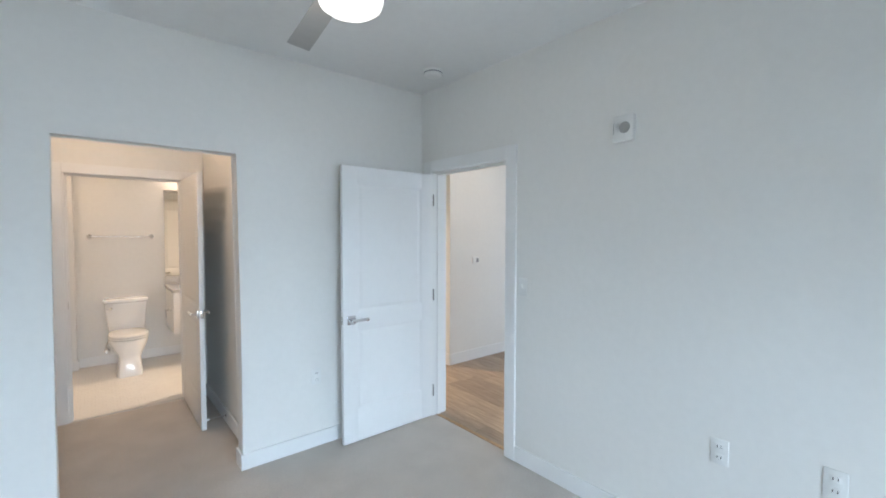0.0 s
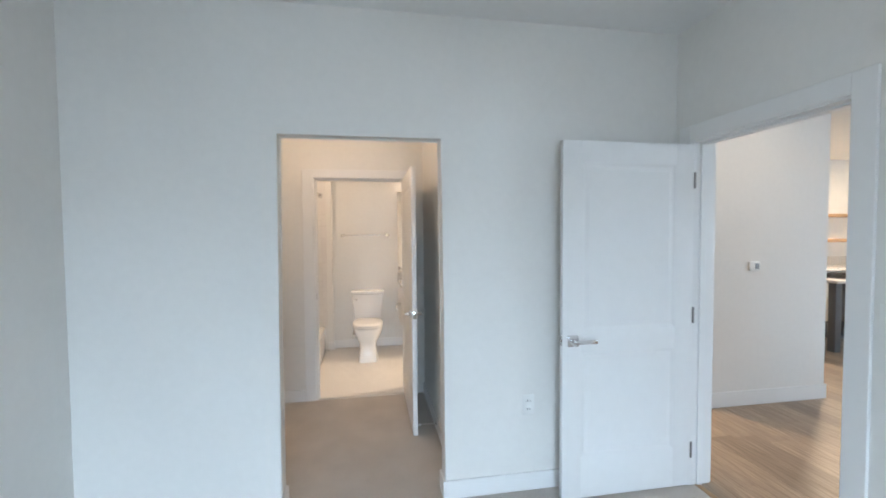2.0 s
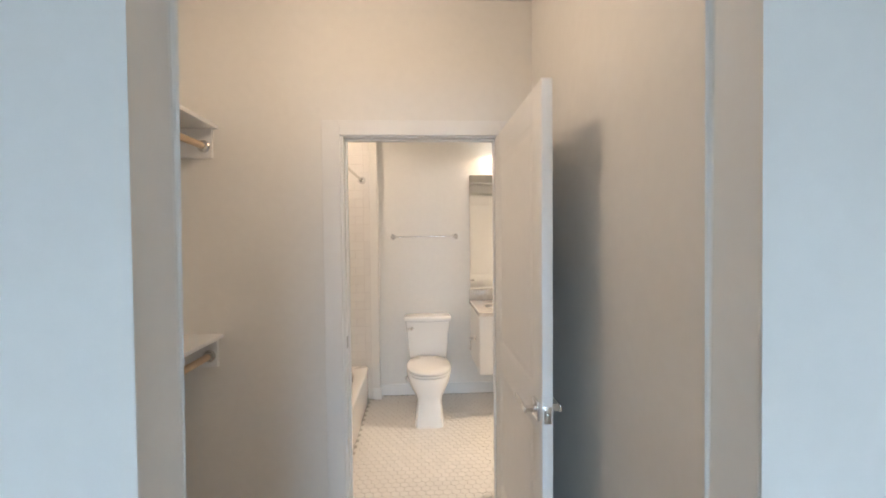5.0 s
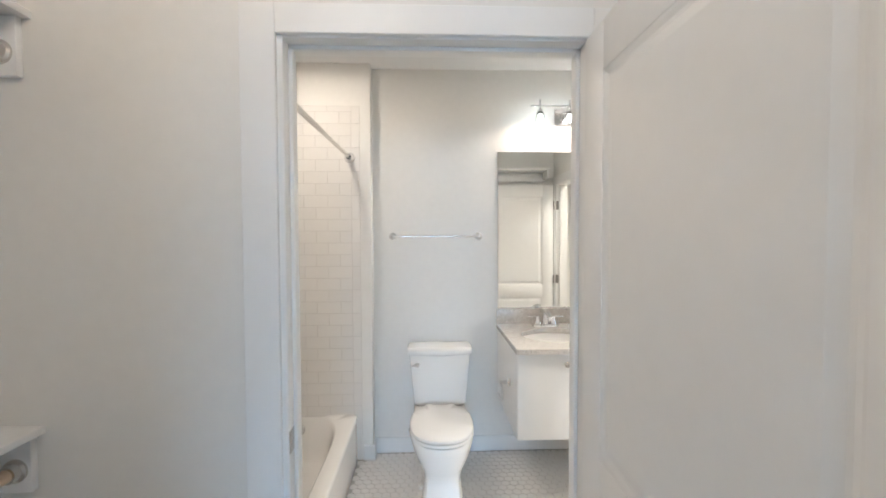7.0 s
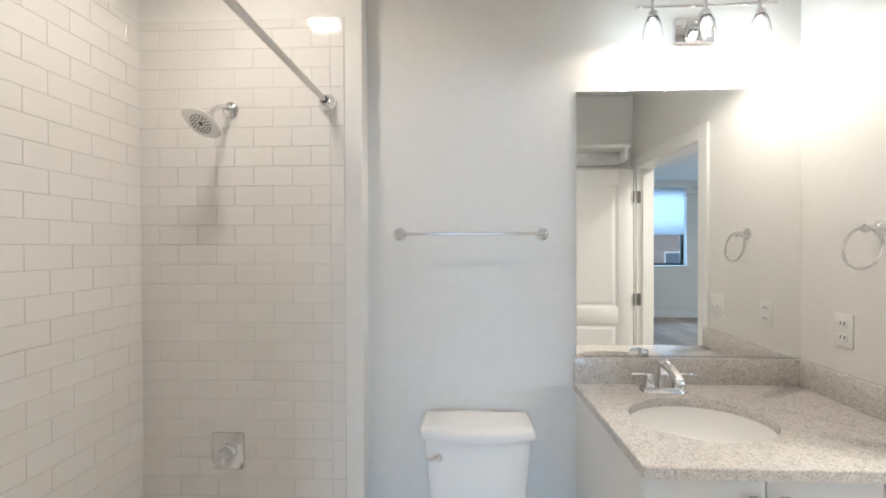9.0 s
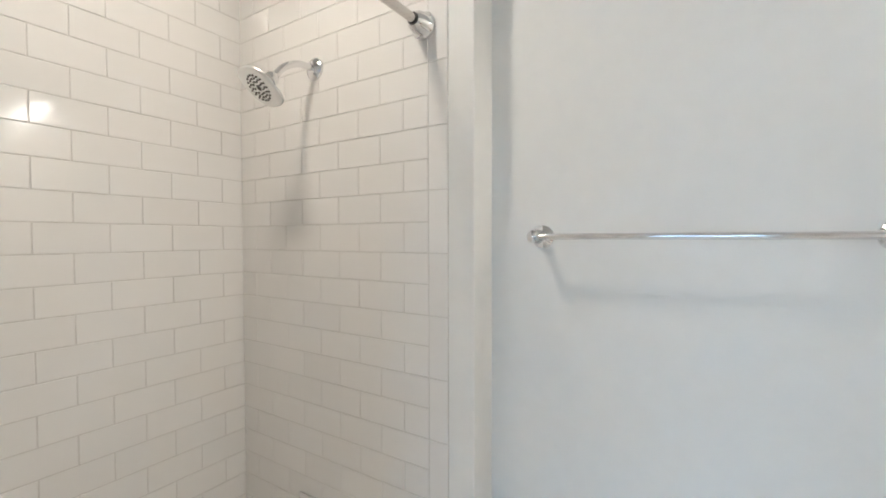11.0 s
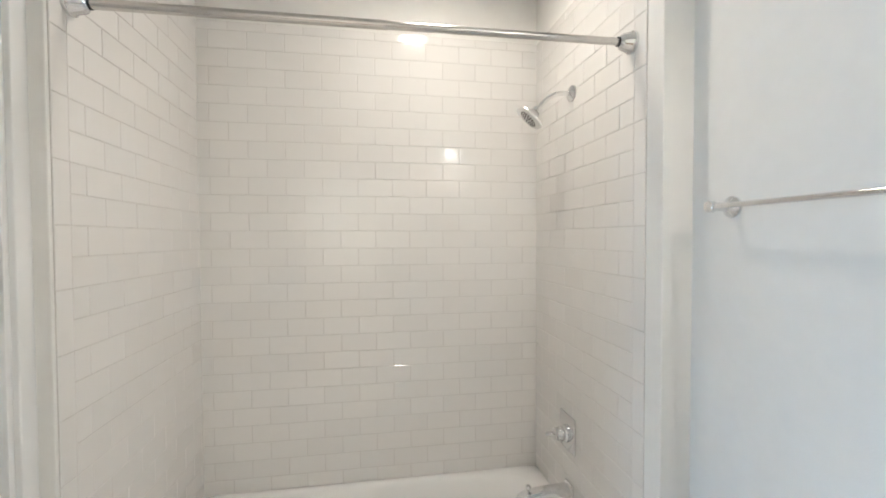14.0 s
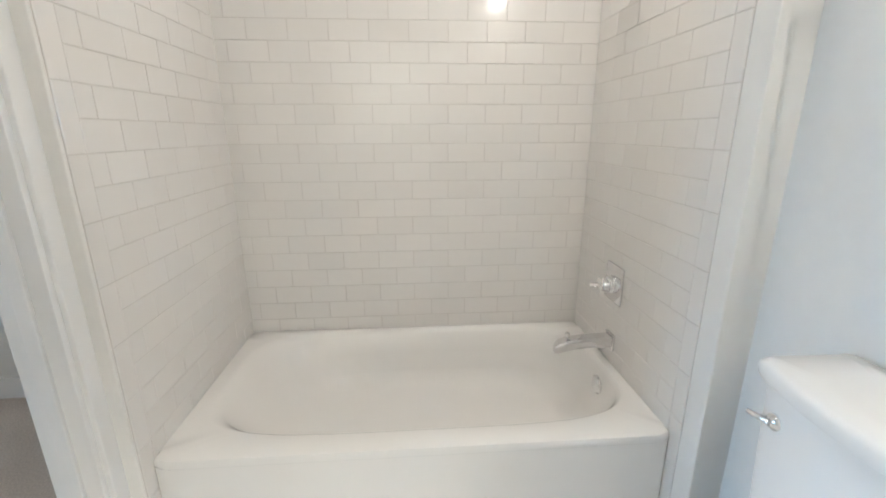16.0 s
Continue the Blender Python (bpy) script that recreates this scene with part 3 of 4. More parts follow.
# ground and the building across the street
struct("ground", boxes((-200, 200, -220, -2.52, -6.2, -6.0)), BRICKF, "asphalt street seen through the window")
house = thing("apartment_building", "brick apartment building across the street", "building")
part("wall", boxes((-14, 30, -32, -24, -6.0, 9.0)), BRICKF, house, smooth=False)
part("roof", boxes((-14.3, 30.3, -32.3, -23.7, 9.0, 9.4), bevel=0.05), TRIM, house, smooth=False)
for fx in range(-12, 29, 3):
    for fz in (-4.2, -1.0, 2.2, 5.4):
        wn = part("window", boxes((fx, fx + 1.3, -24.02, -23.96, fz, fz + 1.9), bevel=0.02), TRIM, house, "white window frame", smooth=False)
        part("pane", boxes((fx + 0.1, fx + 1.2, -23.975, -23.95, fz + 0.1, fz + 0.9), (fx + 0.1, fx + 1.2, -23.975, -23.95, fz + 1.0, fz + 1.8)), WINFAR, wn, smooth=False)

# ---------------------------------------------------------------- closet
def closet_shelf(z, label):
    d = thing("closet_shelf", label, "shelf", "closet shelves")
    part("board", boxes((-1.49, -1.176, 3.23, 4.69, z - 0.019, z), bevel=0.002), TRIM, d)
    for y0, y1 in ((4.671, 4.69), (3.21, 3.23)):
        part("cleat", boxes((-1.485, -1.20, y0, y1, z - 0.165, z - 0.019), bevel=0.002), TRIM, d)
    part("back_cleat", boxes((-1.49, -1.471, 3.232, 4.669, z - 0.105, z - 0.019), bevel=0.002), TRIM, d)
    rod = part("hanging_rod", lathe([(0.0165, 3.232), (0.0165, 4.668)], "y", (-1.238, 0, z - 0.108), 20), DOWEL, d, "pale wooden hanging rod")
    for y0, way in ((4.671, -1), (3.23, 1)):
        part("rod_socket", lathe([(0.030, 0), (0.030, way * 0.006), (0.024, way * 0.010), (0.022, way * 0.026), (0.0165, way * 0.027)], "y", (-1.238, y0, z - 0.108), 22), STEEL, rod, "brushed metal rod socket")


closet_shelf(2.053, "white closet shelf over a pale wooden hanging rod")
closet_shelf(1.008, "white lower closet shelf over a wooden hanging rod")
cl = thing("closet_light", "round white flush ceiling light in the closet", "ceiling light", m=pose(-0.55, 3.85, HB))
part("base", lathe([(0.13, 0), (0.13, -0.02)], "z"), STEEL, cl)
g = part("diffuser", lathe([(0.125, -0.02), (0.12, -0.06), (0.08, -0.09), (0.0, -0.10)], "z", count=32), SHADE, cl)
g.visible_shadow = False

ds = thing("door_stop", "chrome door stop with a white tip on the baseboard", "door stop")
part("mount", lathe([(0.013, 0.396), (0.013, 0.391), (0.006, 0.387)], "x", (0, 3.885, 0.068), 16), CHROME, ds)
part("rod", lathe([(0.0048, 0.388), (0.0048, 0.272)], "x", (0, 3.885, 0.068), 12), CHROME, ds)
part("tip", lathe([(0.0085, 0.274), (0.0095, 0.266), (0.0075, 0.257)], "x", (0, 3.885, 0.068), 14), PLASTIC, ds, "white rubber tip")

# shelf above the side door in the bathroom
bs = thing("bathroom_shelf", "white painted wall shelf above the open door", "shelf")
part("board", boxes((0.36, 1.06, 4.82, 5.03, 2.150, 2.170), bevel=0.003), TRIM, bs)
part("cleat", boxes((0.36, 1.06, 4.80, 4.82, 2.05, 2.150), bevel=0.003), TRIM, bs)
part("end_cleat", boxes((1.04, 1.06, 4.82, 4.99, 2.07, 2.150), bevel=0.003), TRIM, bs)

# ---------------------------------------------------------------- bathtub
TX0, TX1, TY0, TY1, RIM = -1.45, -0.655, 4.855, 6.35, 0.31
tcx, tcy = (TX0 + TX1) / 2, (TY0 + TY1) / 2
ta, tb = (TX1 - TX0) / 2, (TY1 - TY0) / 2
tub = thing("bathtub", "white enamelled alcove bathtub with a straight apron", "bathtub")
rings = [oval(tcx, tcy, ta - 0.004, tb, z, 60, 160) for z in (0.0, 0.03)]
rings += [oval(tcx, tcy, ta - 0.004, tb, RIM - 0.030, 60, 160), oval(tcx, tcy, ta, tb, RIM - 0.026, 60, 160), oval(tcx, tcy, ta, tb, RIM - 0.012, 60, 160),
          oval(tcx, tcy, ta - 0.004, tb - 0.002, RIM - 0.003, 50, 160), oval(tcx, tcy, ta - 0.012, tb - 0.004, RIM, 40, 160)]
icx, icy = tcx - 0.024, tcy + 0.006
for da, db, z, n in ((0.0, 0.0, RIM + 0.001, 4.5), (0.008, 0.010, RIM - 0.004, 4.5), (0.018, 0.022, RIM - 0.02, 4.3), (0.035, 0.06, RIM - 0.10, 4.0),
                     (0.050, 0.11, RIM - 0.18, 3.8), (0.065, 0.15, RIM - 0.215, 3.6), (0.10, 0.20, RIM - 0.235, 3.2), (0.16, 0.28, RIM - 0.240, 3.0)):
    rings.append(oval(icx, icy + 0.55 * db, 0.345 - da, 0.706 - 1.15 * db, z, n, 160))
part("shell", loft(rings), ENAMEL, tub)
part("overflow_plate", lathe([(0.036, 0), (0.036, -0.006), (0.030, -0.011), (0.0, -0.012)], "y", (-1.02, 6.283, 0.245), 28), CHROME, tub, "chrome overflow plate")


# ---------------------------------------------------------------- shower fittings
YE = 6.35
sh = thing("wall_shower", "chrome square-edged shower head on a bent arm", "shower")
part("flange", lathe([(0.032, 0), (0.031, -0.006), (0.022, -0.014), (0.012, -0.018)], "y", (-1.08, YE, 1.972), 28), CHROME, sh)
part("arm", tube(arc([(-1.08, YE - 0.01, 1.972), (-1.08, YE - 0.06, 1.968), (-1.082, YE - 0.105, 1.945), (-1.084, YE - 0.135, 1.912)]), 0.0095), CHROME, sh)
hd = Vector((-0.14, -0.70, -0.70)).normalized()
hm = Matrix.Translation((-1.086, YE - 0.140, 1.905)) @ hd.to_track_quat("Z", "Y").to_matrix().to_4x4() @ Matrix.Rotation(radians(135), 4, "Z")
bm = lathe([(0.013, -0.01), (0.019, 0.0), (0.019, 0.012), (0.012, 0.018)], "z", (0, 0, 0), 20)
bmesh.ops.transform(bm, matrix=hm, verts=bm.verts)
part("ball_joint", bm, CHROME, sh)


def leaf_ring(r, z, point=0.26):
    """A round plate drawn out to two opposite corners."""
    turns = [2 * math.pi * i / 64 for i in range(64)]
    return [(r * (1 + point * abs(math.cos(t)) ** 7) * math.cos(t), r * (1 + point * abs(math.cos(t)) ** 7) * math.sin(t), z) for t in turns]


bm = loft([leaf_ring(0.016, 0.014, 0), leaf_ring(0.021, 0.022, 0.05), leaf_ring(0.034, 0.032, 0.12), leaf_ring(0.053, 0.040), leaf_ring(0.057, 0.043), leaf_ring(0.057, 0.047), leaf_ring(0.054, 0.050), leaf_ring(0.040, 0.0505, 0.2)])
bmesh.ops.transform(bm, matrix=hm, verts=bm.verts)
head = part("head", bm, SATIN, sh, "satin chrome leaf-shaped spray plate")
nz = bmesh.new()
for r, n in ((0.0, 1), (0.017, 9), (0.026, 14), (0.035, 19)):
    for k in range(n):
        a = 2 * math.pi * k / n + r * 40
        lathe([(0.0028 if r else 0.009, 0.0505), (0.0022, 0.0535)], "z", (r * math.cos(a), r * math.sin(a), 0), 8, nz)
bmesh.ops.transform(nz, matrix=hm, verts=nz.verts)
part("nozzles", nz, DARKP, head, "dark grey rubber nozzles")

va = thing("shower_valve", "chrome shower valve with a square plate and lever", "shower valve")
part("plate", boxes((-1.165, -1.035, YE - 0.008, YE, 0.555, 0.700), bevel=0.006), CHROME, va)
part("hub", lathe([(0.034, -0.006), (0.034, -0.02), (0.028, -0.024), (0.028, -0.038), (0.025, -0.042), (0.024, -0.062), (0.012, -0.068), (0.0, -0.068)], "y", (-1.10, YE, 0.622), 30), CHROME, va)
part("lever", tube(arc([(-1.10, YE - 0.055, 0.622), (-1.108, YE - 0.074, 0.620), (-1.116, YE - 0.093, 0.616)]), [0.013] * 9 + [0.012] * 7 + [0.008], squash=0.7), CHROME, va)

sp = thing("tub_spout", "chrome tub spout with a diverter knob", "tub spout")
part("flange", boxes((-1.112, -1.048, YE - 0.012, YE, 0.365, 0.432), bevel=0.004), CHROME, sp)
rings = []
for d, w, z0, z1 in ((0.01, 0.026, 0.376, 0.424), (0.08, 0.025, 0.378, 0.422), (0.14, 0.0245, 0.374, 0.418), (0.185, 0.024, 0.366, 0.412), (0.212, 0.022, 0.356, 0.400), (0.225, 0.016, 0.356, 0.384)):
    c = (z0 + z1) / 2
    rings.append([(x, YE - d, z) for x, _, z in [(-1.08 + px, 0, c + pz) for px, pz, _ in oval(0, 0, w, (z1 - z0) / 2, 0, 5, 24)]])
part("body", loft(rings), CHROME, sp)
part("diverter", lathe([(0.004, 0.405), (0.004, 0.424), (0.009, 0.426), (0.009, 0.436), (0.006, 0.438)], "z", (-1.08, YE - 0.178, 0), 16), CHROME, sp)

cr = thing("shower_curtain_rod", "brushed metal shower curtain rod across the tub", "curtain rod")
part("rod", tube([(-0.694, 4.86, 1.983), (-0.694, 5.62, 1.988)], 0.0125, 20), STEEL, cr)
part("inner_rod", tube([(-0.694, 5.60, 1.9878), (-0.694, 6.335, 1.993)], 0.0108, 20), STEEL, cr)
for y0, way, rz in ((4.855, 1, 1.983), (YE, -1, 1.993)):
    e = part("end_flange", lathe([(0.033, 0), (0.033, way * 0.008), (0.028, way * 0.014), (0.024, way * 0.034), (0.016, way * 0.042), (0.013, way * 0.046)], "y", (-0.694, y0, rz), 28), CHROME, cr)
    part("gasket", lathe([(0.0142, way * 0.045), (0.0142, way * 0.050)], "y", (-0.694, y0, rz), 20), DARK, e)


# ---------------------------------------------------------------- toilet
to = thing("toilet", "white two-piece toilet with its lid down", "toilet")
X = -0.118
rings = [oval(X, 5.965, 0.116, 0.238, 0.0, 7), oval(X, 5.965, 0.115, 0.237, 0.035, 7), oval(X, 5.967, 0.107, 0.228, 0.09, 6.5), oval(X, 5.97, 0.099, 0.215, 0.17, 6), oval(X, 5.97, 0.099, 0.214, 0.20, 5),
         oval(X, 5.97, 0.115, 0.232, 0.235, 3.4), oval(X, 5.972, 0.142, 0.252, 0.27, 2.7), oval(X, 5.975, 0.163, 0.266, 0.31, 2.4), oval(X, 5.975, 0.174, 0.273, 0.35, 2.35), oval(X, 5.975, 0.177, 0.274, 0.375, 2.35), oval(X, 5.975, 0.172, 0.270, 0.388, 2.35)]
part("bowl", loft(rings), CERAMIC, to)
part("deck", loft([oval(X, 6.30, 0.10, 0.12, 0.22, 5), oval(X, 6.28, 0.15, 0.13, 0.32, 5), oval(X, 6.28, 0.165, 0.135, 0.372, 6), oval(X, 6.28, 0.16, 0.13, 0.384, 6)]), CERAMIC, to)
def seat_ring(s, z, cy=5.955):
    return [(x, min(y, 6.168), h) for x, y, h in oval(X, cy, 0.180 * s, 0.250 * s, z, 2.35, 56)]
part("seat", loft([seat_ring(0.97, 0.392), seat_ring(1.0, 0.396), seat_ring(1.0, 0.408), seat_ring(0.985, 0.411)]), SEATM, to)
part("lid", loft([seat_ring(0.97, 0.415), seat_ring(0.995, 0.418), seat_ring(0.992, 0.429), seat_ring(0.95, 0.436), seat_ring(0.6, 0.440), seat_ring(0.2, 0.441)]), SEATM, to)
for hx in (-0.07, 0.07):
    part("seat_hinge", boxes((X + hx - 0.022, X + hx + 0.022, 6.175, 6.215, 0.385, 0.428), bevel=0.006), SEATM, to)


def tank_ring(a, back, front, bow, z, round_by=0.018):
    """A plan with a straight back, slightly flared sides and a bowed front."""
    line = [(-a + 2 * a * k / 20, front - bow * (1 - (2 * k / 20 - 1) ** 2)) for k in range(21)]
    line[0], line[-1] = (-a + 0.004, front + 0.002), (a - 0.004, front + 0.002)
    ends = [(a, front + round_by), (a * 0.985, back - round_by), (a * 0.965, back - 0.004), (a * 0.92, back), (0, back + 0.001), (-a * 0.92, back), (-a * 0.965, back - 0.004), (-a * 0.985, back - round_by), (-a, front + round_by)]
    return [(X + x, y, z) for x, y in line + ends]


tank = part("tank", loft([tank_ring(0.150, 6.405, 6.262, 0.020, 0.395), tank_ring(0.166, 6.415, 6.255, 0.022, 0.405), tank_ring(0.176, 6.422, 6.256, 0.025, 0.50), tank_ring(0.194, 6.428, 6.260, 0.028, 0.70),
                          tank_ring(0.196, 6.428, 6.260, 0.028, 0.728)]), CERAMIC, to)
part("tank_lid", loft([tank_ring(0.198, 6.430, 6.258, 0.030, 0.726), tank_ring(0.209, 6.436, 6.250, 0.032, 0.731), tank_ring(0.211, 6.437, 6.248, 0.032, 0.738), tank_ring(0.211, 6.437, 6.248, 0.032, 0.754),
                       tank_ring(0.208, 6.435, 6.251, 0.032, 0.762), tank_ring(0.201, 6.431, 6.257, 0.031, 0.767), tank_ring(0.12, 6.40, 6.29, 0.02, 0.7705)]), CERAMIC, to)
hb = part("flush_handle", lathe([(0.016, 0), (0.016, -0.008), (0.010, -0.014), (0.0, -0.016)], "y", (-0.262, 6.251, 0.665), 20), CHROME, tank, "chrome flush handle")
part("flush_lever", tube([(-0.262, 6.236, 0.665), (-0.279, 6.230, 0.665), (-0.300, 6.224, 0.664)], [0.006, 0.0065, 0.005]), CHROME, to, "chrome flush lever")
part("bolt_cap", lathe([(0.016, 0.0), (0.015, 0.012), (0.0, 0.018)], "z", (X - 0.118, 6.02, 0.0), 14), CERAMIC, to)
sv = thing("water_valve", "chrome water shut-off valve beside the toilet", "valve")
part("escutcheon", lathe([(0.03, 0), (0.028, -0.006), (0.012, -0.012)], "y", (-0.30, 6.433, 0.16), 20), CHROME, sv)
part("body", tube([(-0.30, 6.43, 0.16), (-0.30, 6.38, 0.16)], 0.010), CHROME, sv)
part("knob", lathe([(0.018, 0), (0.020, -0.01), (0.018, -0.02)], "y", (-0.30, 6.385, 0.16), 12), CHROME, sv)
part("supply_hose", tube(arc([(-0.30, 6.40, 0.165), (-0.305, 6.39, 0.23), (-0.27, 6.36, 0.31), (-0.235, 6.345, 0.402)]), 0.006), STEEL, sv)

# ---------------------------------------------------------------- vanity
VX0, VX1, VF, VB, VT = 0.288, 1.163, 5.815, 6.445, 0.852
vn = thing("vanity_cabinet", "white wall-hung vanity cabinet with two doors and drawers", "cabinet")
part("body", boxes((VX0, VX1, VF + 0.02, VB, 0.375, VT)), LAMINATE, vn, smooth=False)
for x0, x1, kx in ((VX0 + 0.002, 0.591, 0.556), (0.595, 0.878, 0.632)):
    dr = part("cabinet_door", boxes((x0, x1, VF, VF + 0.019, 0.377, VT - 0.006), bevel=0.0015), LAMINATE, vn)
    part("knob", lathe([(0.006, 0), (0.006, -0.012), (0.016, -0.017), (0.017, -0.025), (0.012, -0.029), (0.0, -0.030)], "y", (kx, VF, 0.795), 20), STEEL, dr, "brushed nickel knob")
for z0, z1 in ((0.716, VT - 0.006), (0.548, 0.712), (0.377, 0.544)):
    dr = part("drawer", boxes((0.882, VX1 - 0.022, VF, VF + 0.019, z0, z1), bevel=0.0015), LAMINATE, vn)
    part("knob", lathe([(0.006, 0), (0.006, -0.012), (0.016, -0.017), (0.017, -0.025), (0.012, -0.029), (0.0, -0.030)], "y", (1.012, VF, (z0 + z1) / 2), 20), STEEL, dr, "brushed nickel knob")
part("filler", boxes((VX1 - 0.019, VX1, VF + 0.002, VF + 0.02, 0.377, VT - 0.002), bevel=0.001), LAMINATE, vn)

SX, SY, SA, SB = 0.590, 6.105, 0.215, 0.172
CX0, CX1, CY0, CY1, CT = 0.278, 1.164, 5.790, 6.446, 0.882
angles = sorted([2 * math.pi * i / 72 for i in range(72)] + [math.atan2(y - SY, x - SX) % (2 * math.pi) for x in (CX0, CX1) for y in (CY0, CY1)])


def rect_ring(z, inset=0.0):
    out = []
    for t in angles:
        c, s = math.cos(t), math.sin(t)
        far = []
        if abs(c) > 1e-6:
            far.append(((CX1 - inset if c > 0 else CX0 + inset) - SX) / c)
        if abs(s) > 1e-6:
            far.append(((CY1 - inset if s > 0 else CY0 + inset) - SY) / s)
        r = min(far)
        out.append((SX + r * c, SY + r * s, z))
    return out


def sink_ring(z, k=1.0):
    return [(SX + k * SA * math.cos(t), SY + k * SB * math.sin(t), z) for t in angles]


ct = thing("countertop", "speckled beige granite countertop with an oval sink cutout", "countertop")
part("slab", loft([sink_ring(CT - 0.03), rect_ring(CT - 0.03), rect_ring(CT - 0.003), rect_ring(CT, 0.003), sink_ring(CT, 1.008), sink_ring(CT - 0.003), sink_ring(CT - 0.03)], False, False), GRANITE, ct)
part("backsplash", boxes((CX0, CX1, 6.426, 6.446, CT, 0.985), bevel=0.002), GRANITE, ct)
part("side_splash", boxes((1.144, 1.164, CY0 + 0.005, 6.425, CT, 0.985), bevel=0.002), GRANITE, ct)
sk = thing("sink", "white oval undermount sink", "sink")
part("basin", loft([sink_ring(CT - 0.031, 1.06), sink_ring(CT - 0.031, 0.985), sink_ring(CT - 0.06, 0.95), sink_ring(CT - 0.11, 0.84), sink_ring(CT - 0.145, 0.62), sink_ring(CT - 0.158, 0.35), sink_ring(CT - 0.162, 0.12)], False, True), CERAMIC, sk)
part("drain", lathe([(0.022, 0), (0.020, 0.004), (0.0, 0.003)], "z", (SX, SY, CT - 0.161), 20), CHROME, sk, "chrome drain")
part("overflow_hole", lathe([(0.008, 0), (0.008, 0.004)], "y", (SX, SY - SB * 0.905, CT - 0.075), 14), DARK, sk)

fc = thing("faucet", "polished chrome two-handle bathroom faucet", "faucet")
FX, FY = 0.590, 6.352
part("base", loft([oval(FX, FY, 0.085, 0.030, CT, 7), oval(FX, FY, 0.082, 0.028, CT + 0.012, 7), oval(FX, FY, 0.074, 0.022, CT + 0.018, 7)]), CHROME, fc)
part("spout_post", loft([oval(FX, FY, 0.024, 0.020, CT + 0.015, 5), oval(FX, FY, 0.017, 0.015, CT + 0.06, 5), oval(FX, FY, 0.017, 0.016, CT + 0.112, 5), oval(FX, FY, 0.014, 0.013, CT + 0.118, 5)]), CHROME, fc)
part("spout", loft([[(FX + px, FY + 0.012 - d, CT + z + pz) for px, pz, _ in oval(0, 0, w, h, 0, 5, 20)] for d, z, w, h in
                    ((0.0, 0.105, 0.016, 0.012), (0.06, 0.100, 0.016, 0.011), (0.11, 0.086, 0.0155, 0.010), (0.135, 0.072, 0.015, 0.010), (0.14, 0.064, 0.013, 0.006))]), CHROME, fc)
for way in (-1, 1):
    hx = FX + way * 0.052
    k = part("tap_handle", loft([oval(hx, FY, 0.021, 0.019, CT + 0.015, 5), oval(hx, FY, 0.014, 0.013, CT + 0.045, 5), oval(hx, FY, 0.015, 0.014, CT + 0.062, 5), oval(hx, FY, 0.011, 0.010, CT + 0.068, 5)]), CHROME, fc)
    part("tap_lever", boxes((min(hx, hx + way * 0.07), max(hx, hx + way * 0.07), FY - 0.007, FY + 0.007, CT + 0.060, CT + 0.069), bevel=0.003), CHROME, k)

mr = thing("mirror", "frameless rectangular wall mirror above the counter", "mirror")
part("glass", boxes((0.287, 1.163, 6.440, 6.446, 0.992, 2.053), bevel=0.001), MIRROR, mr, smooth=False)
part("edge_strip", boxes((0.287, 1.163, 6.4385, 6.4465, 0.986, 0.992)), CHROME, mr, "thin chrome lower edge", smooth=False)

vl = thing("vanity_light", "chrome three-bulb vanity light above the mirror", "wall light")
part("back_plate", boxes((0.668, 0.826, 6.425, 6.447, 2.232, 2.330), bevel=0.005), CHROME, vl)
part("dome", lathe([(0.045, -0.02), (0.040, -0.03), (0.0, -0.036)], "y", (0.747, 6.447, 2.275), 24), CHROME, vl)
part("stem", tube([(0.747, 6.42, 2.30), (0.747, 6.36, 2.335)], 0.008), CHROME, vl)
part("bar", lathe([(0.005, 0.487), (0.005, 1.007)], "x", (0, 6.355, 2.337), 12), CHROME, vl)
for lx in (0.55, 0.747, 0.945):
    s = part("lamp_holder", lathe([(0.006, 0.040), (0.006, -0.015), (0.017, -0.022), (0.019, -0.05), (0.014, -0.058)], "z", (lx, 6.355, 2.337), 18), CHROME, vl)
    q = part("glass_shade", lathe([(0.018, -0.040), (0.026, -0.055), (0.033, -0.085), (0.035, -0.112), (0.0335, -0.112), (0.0315, -0.085), (0.024, -0.057), (0.016, -0.045)], "z", (lx, 6.355, 2.337), 24), GLASS, vl, "clear glass shade")
    q.visible_shadow = False
    q = part("bulb", lathe([(0.008, -0.055), (0.013, -0.075), (0.013, -0.095), (0.0, -0.105)], "z", (lx, 6.355, 2.337), 16), BULB, vl, "glowing bulb")
    q.visible_shadow = False

# ---------------------------------------------------------------- towel bar, ring, paper holder
tb_ = thing("towel_bar", "chrome towel bar on the wall above the toilet", "towel bar")
part("bar", lathe([(0.0065, -0.428), (0.0065, 0.152)], "x", (0, 6.385, 1.483), 16), CHROME, tb_)
for bx in (-0.428, 0.152):
    e = part("post", lathe([(0.026, 0), (0.026, -0.006), (0.018, -0.012), (0.011, -0.02), (0.010, -0.05), (0.014, -0.056), (0.014, -0.070), (0.0, -0.076)], "y", (bx, 6.447, 1.483), 24), CHROME, tb_)
tr = thing("towel_ring", "chrome towel ring on the bathroom side wall", "towel ring")
part("post", lathe([(0.026, 0), (0.026, -0.006), (0.018, -0.012), (0.011, -0.02), (0.010, -0.045), (0.014, -0.052), (0.0, -0.060)], "x", (1.165, 6.125, 1.487), 24), CHROME, tr)
part("ring", tube([(1.115 - 0.01 * (1 - math.cos(t)), 6.125 + 0.066 * math.sin(t), 1.424 + 0.066 * math.cos(t)) for t in [2 * math.pi * i / 40 for i in range(41)]], 0.005, 10), CHROME, tr)
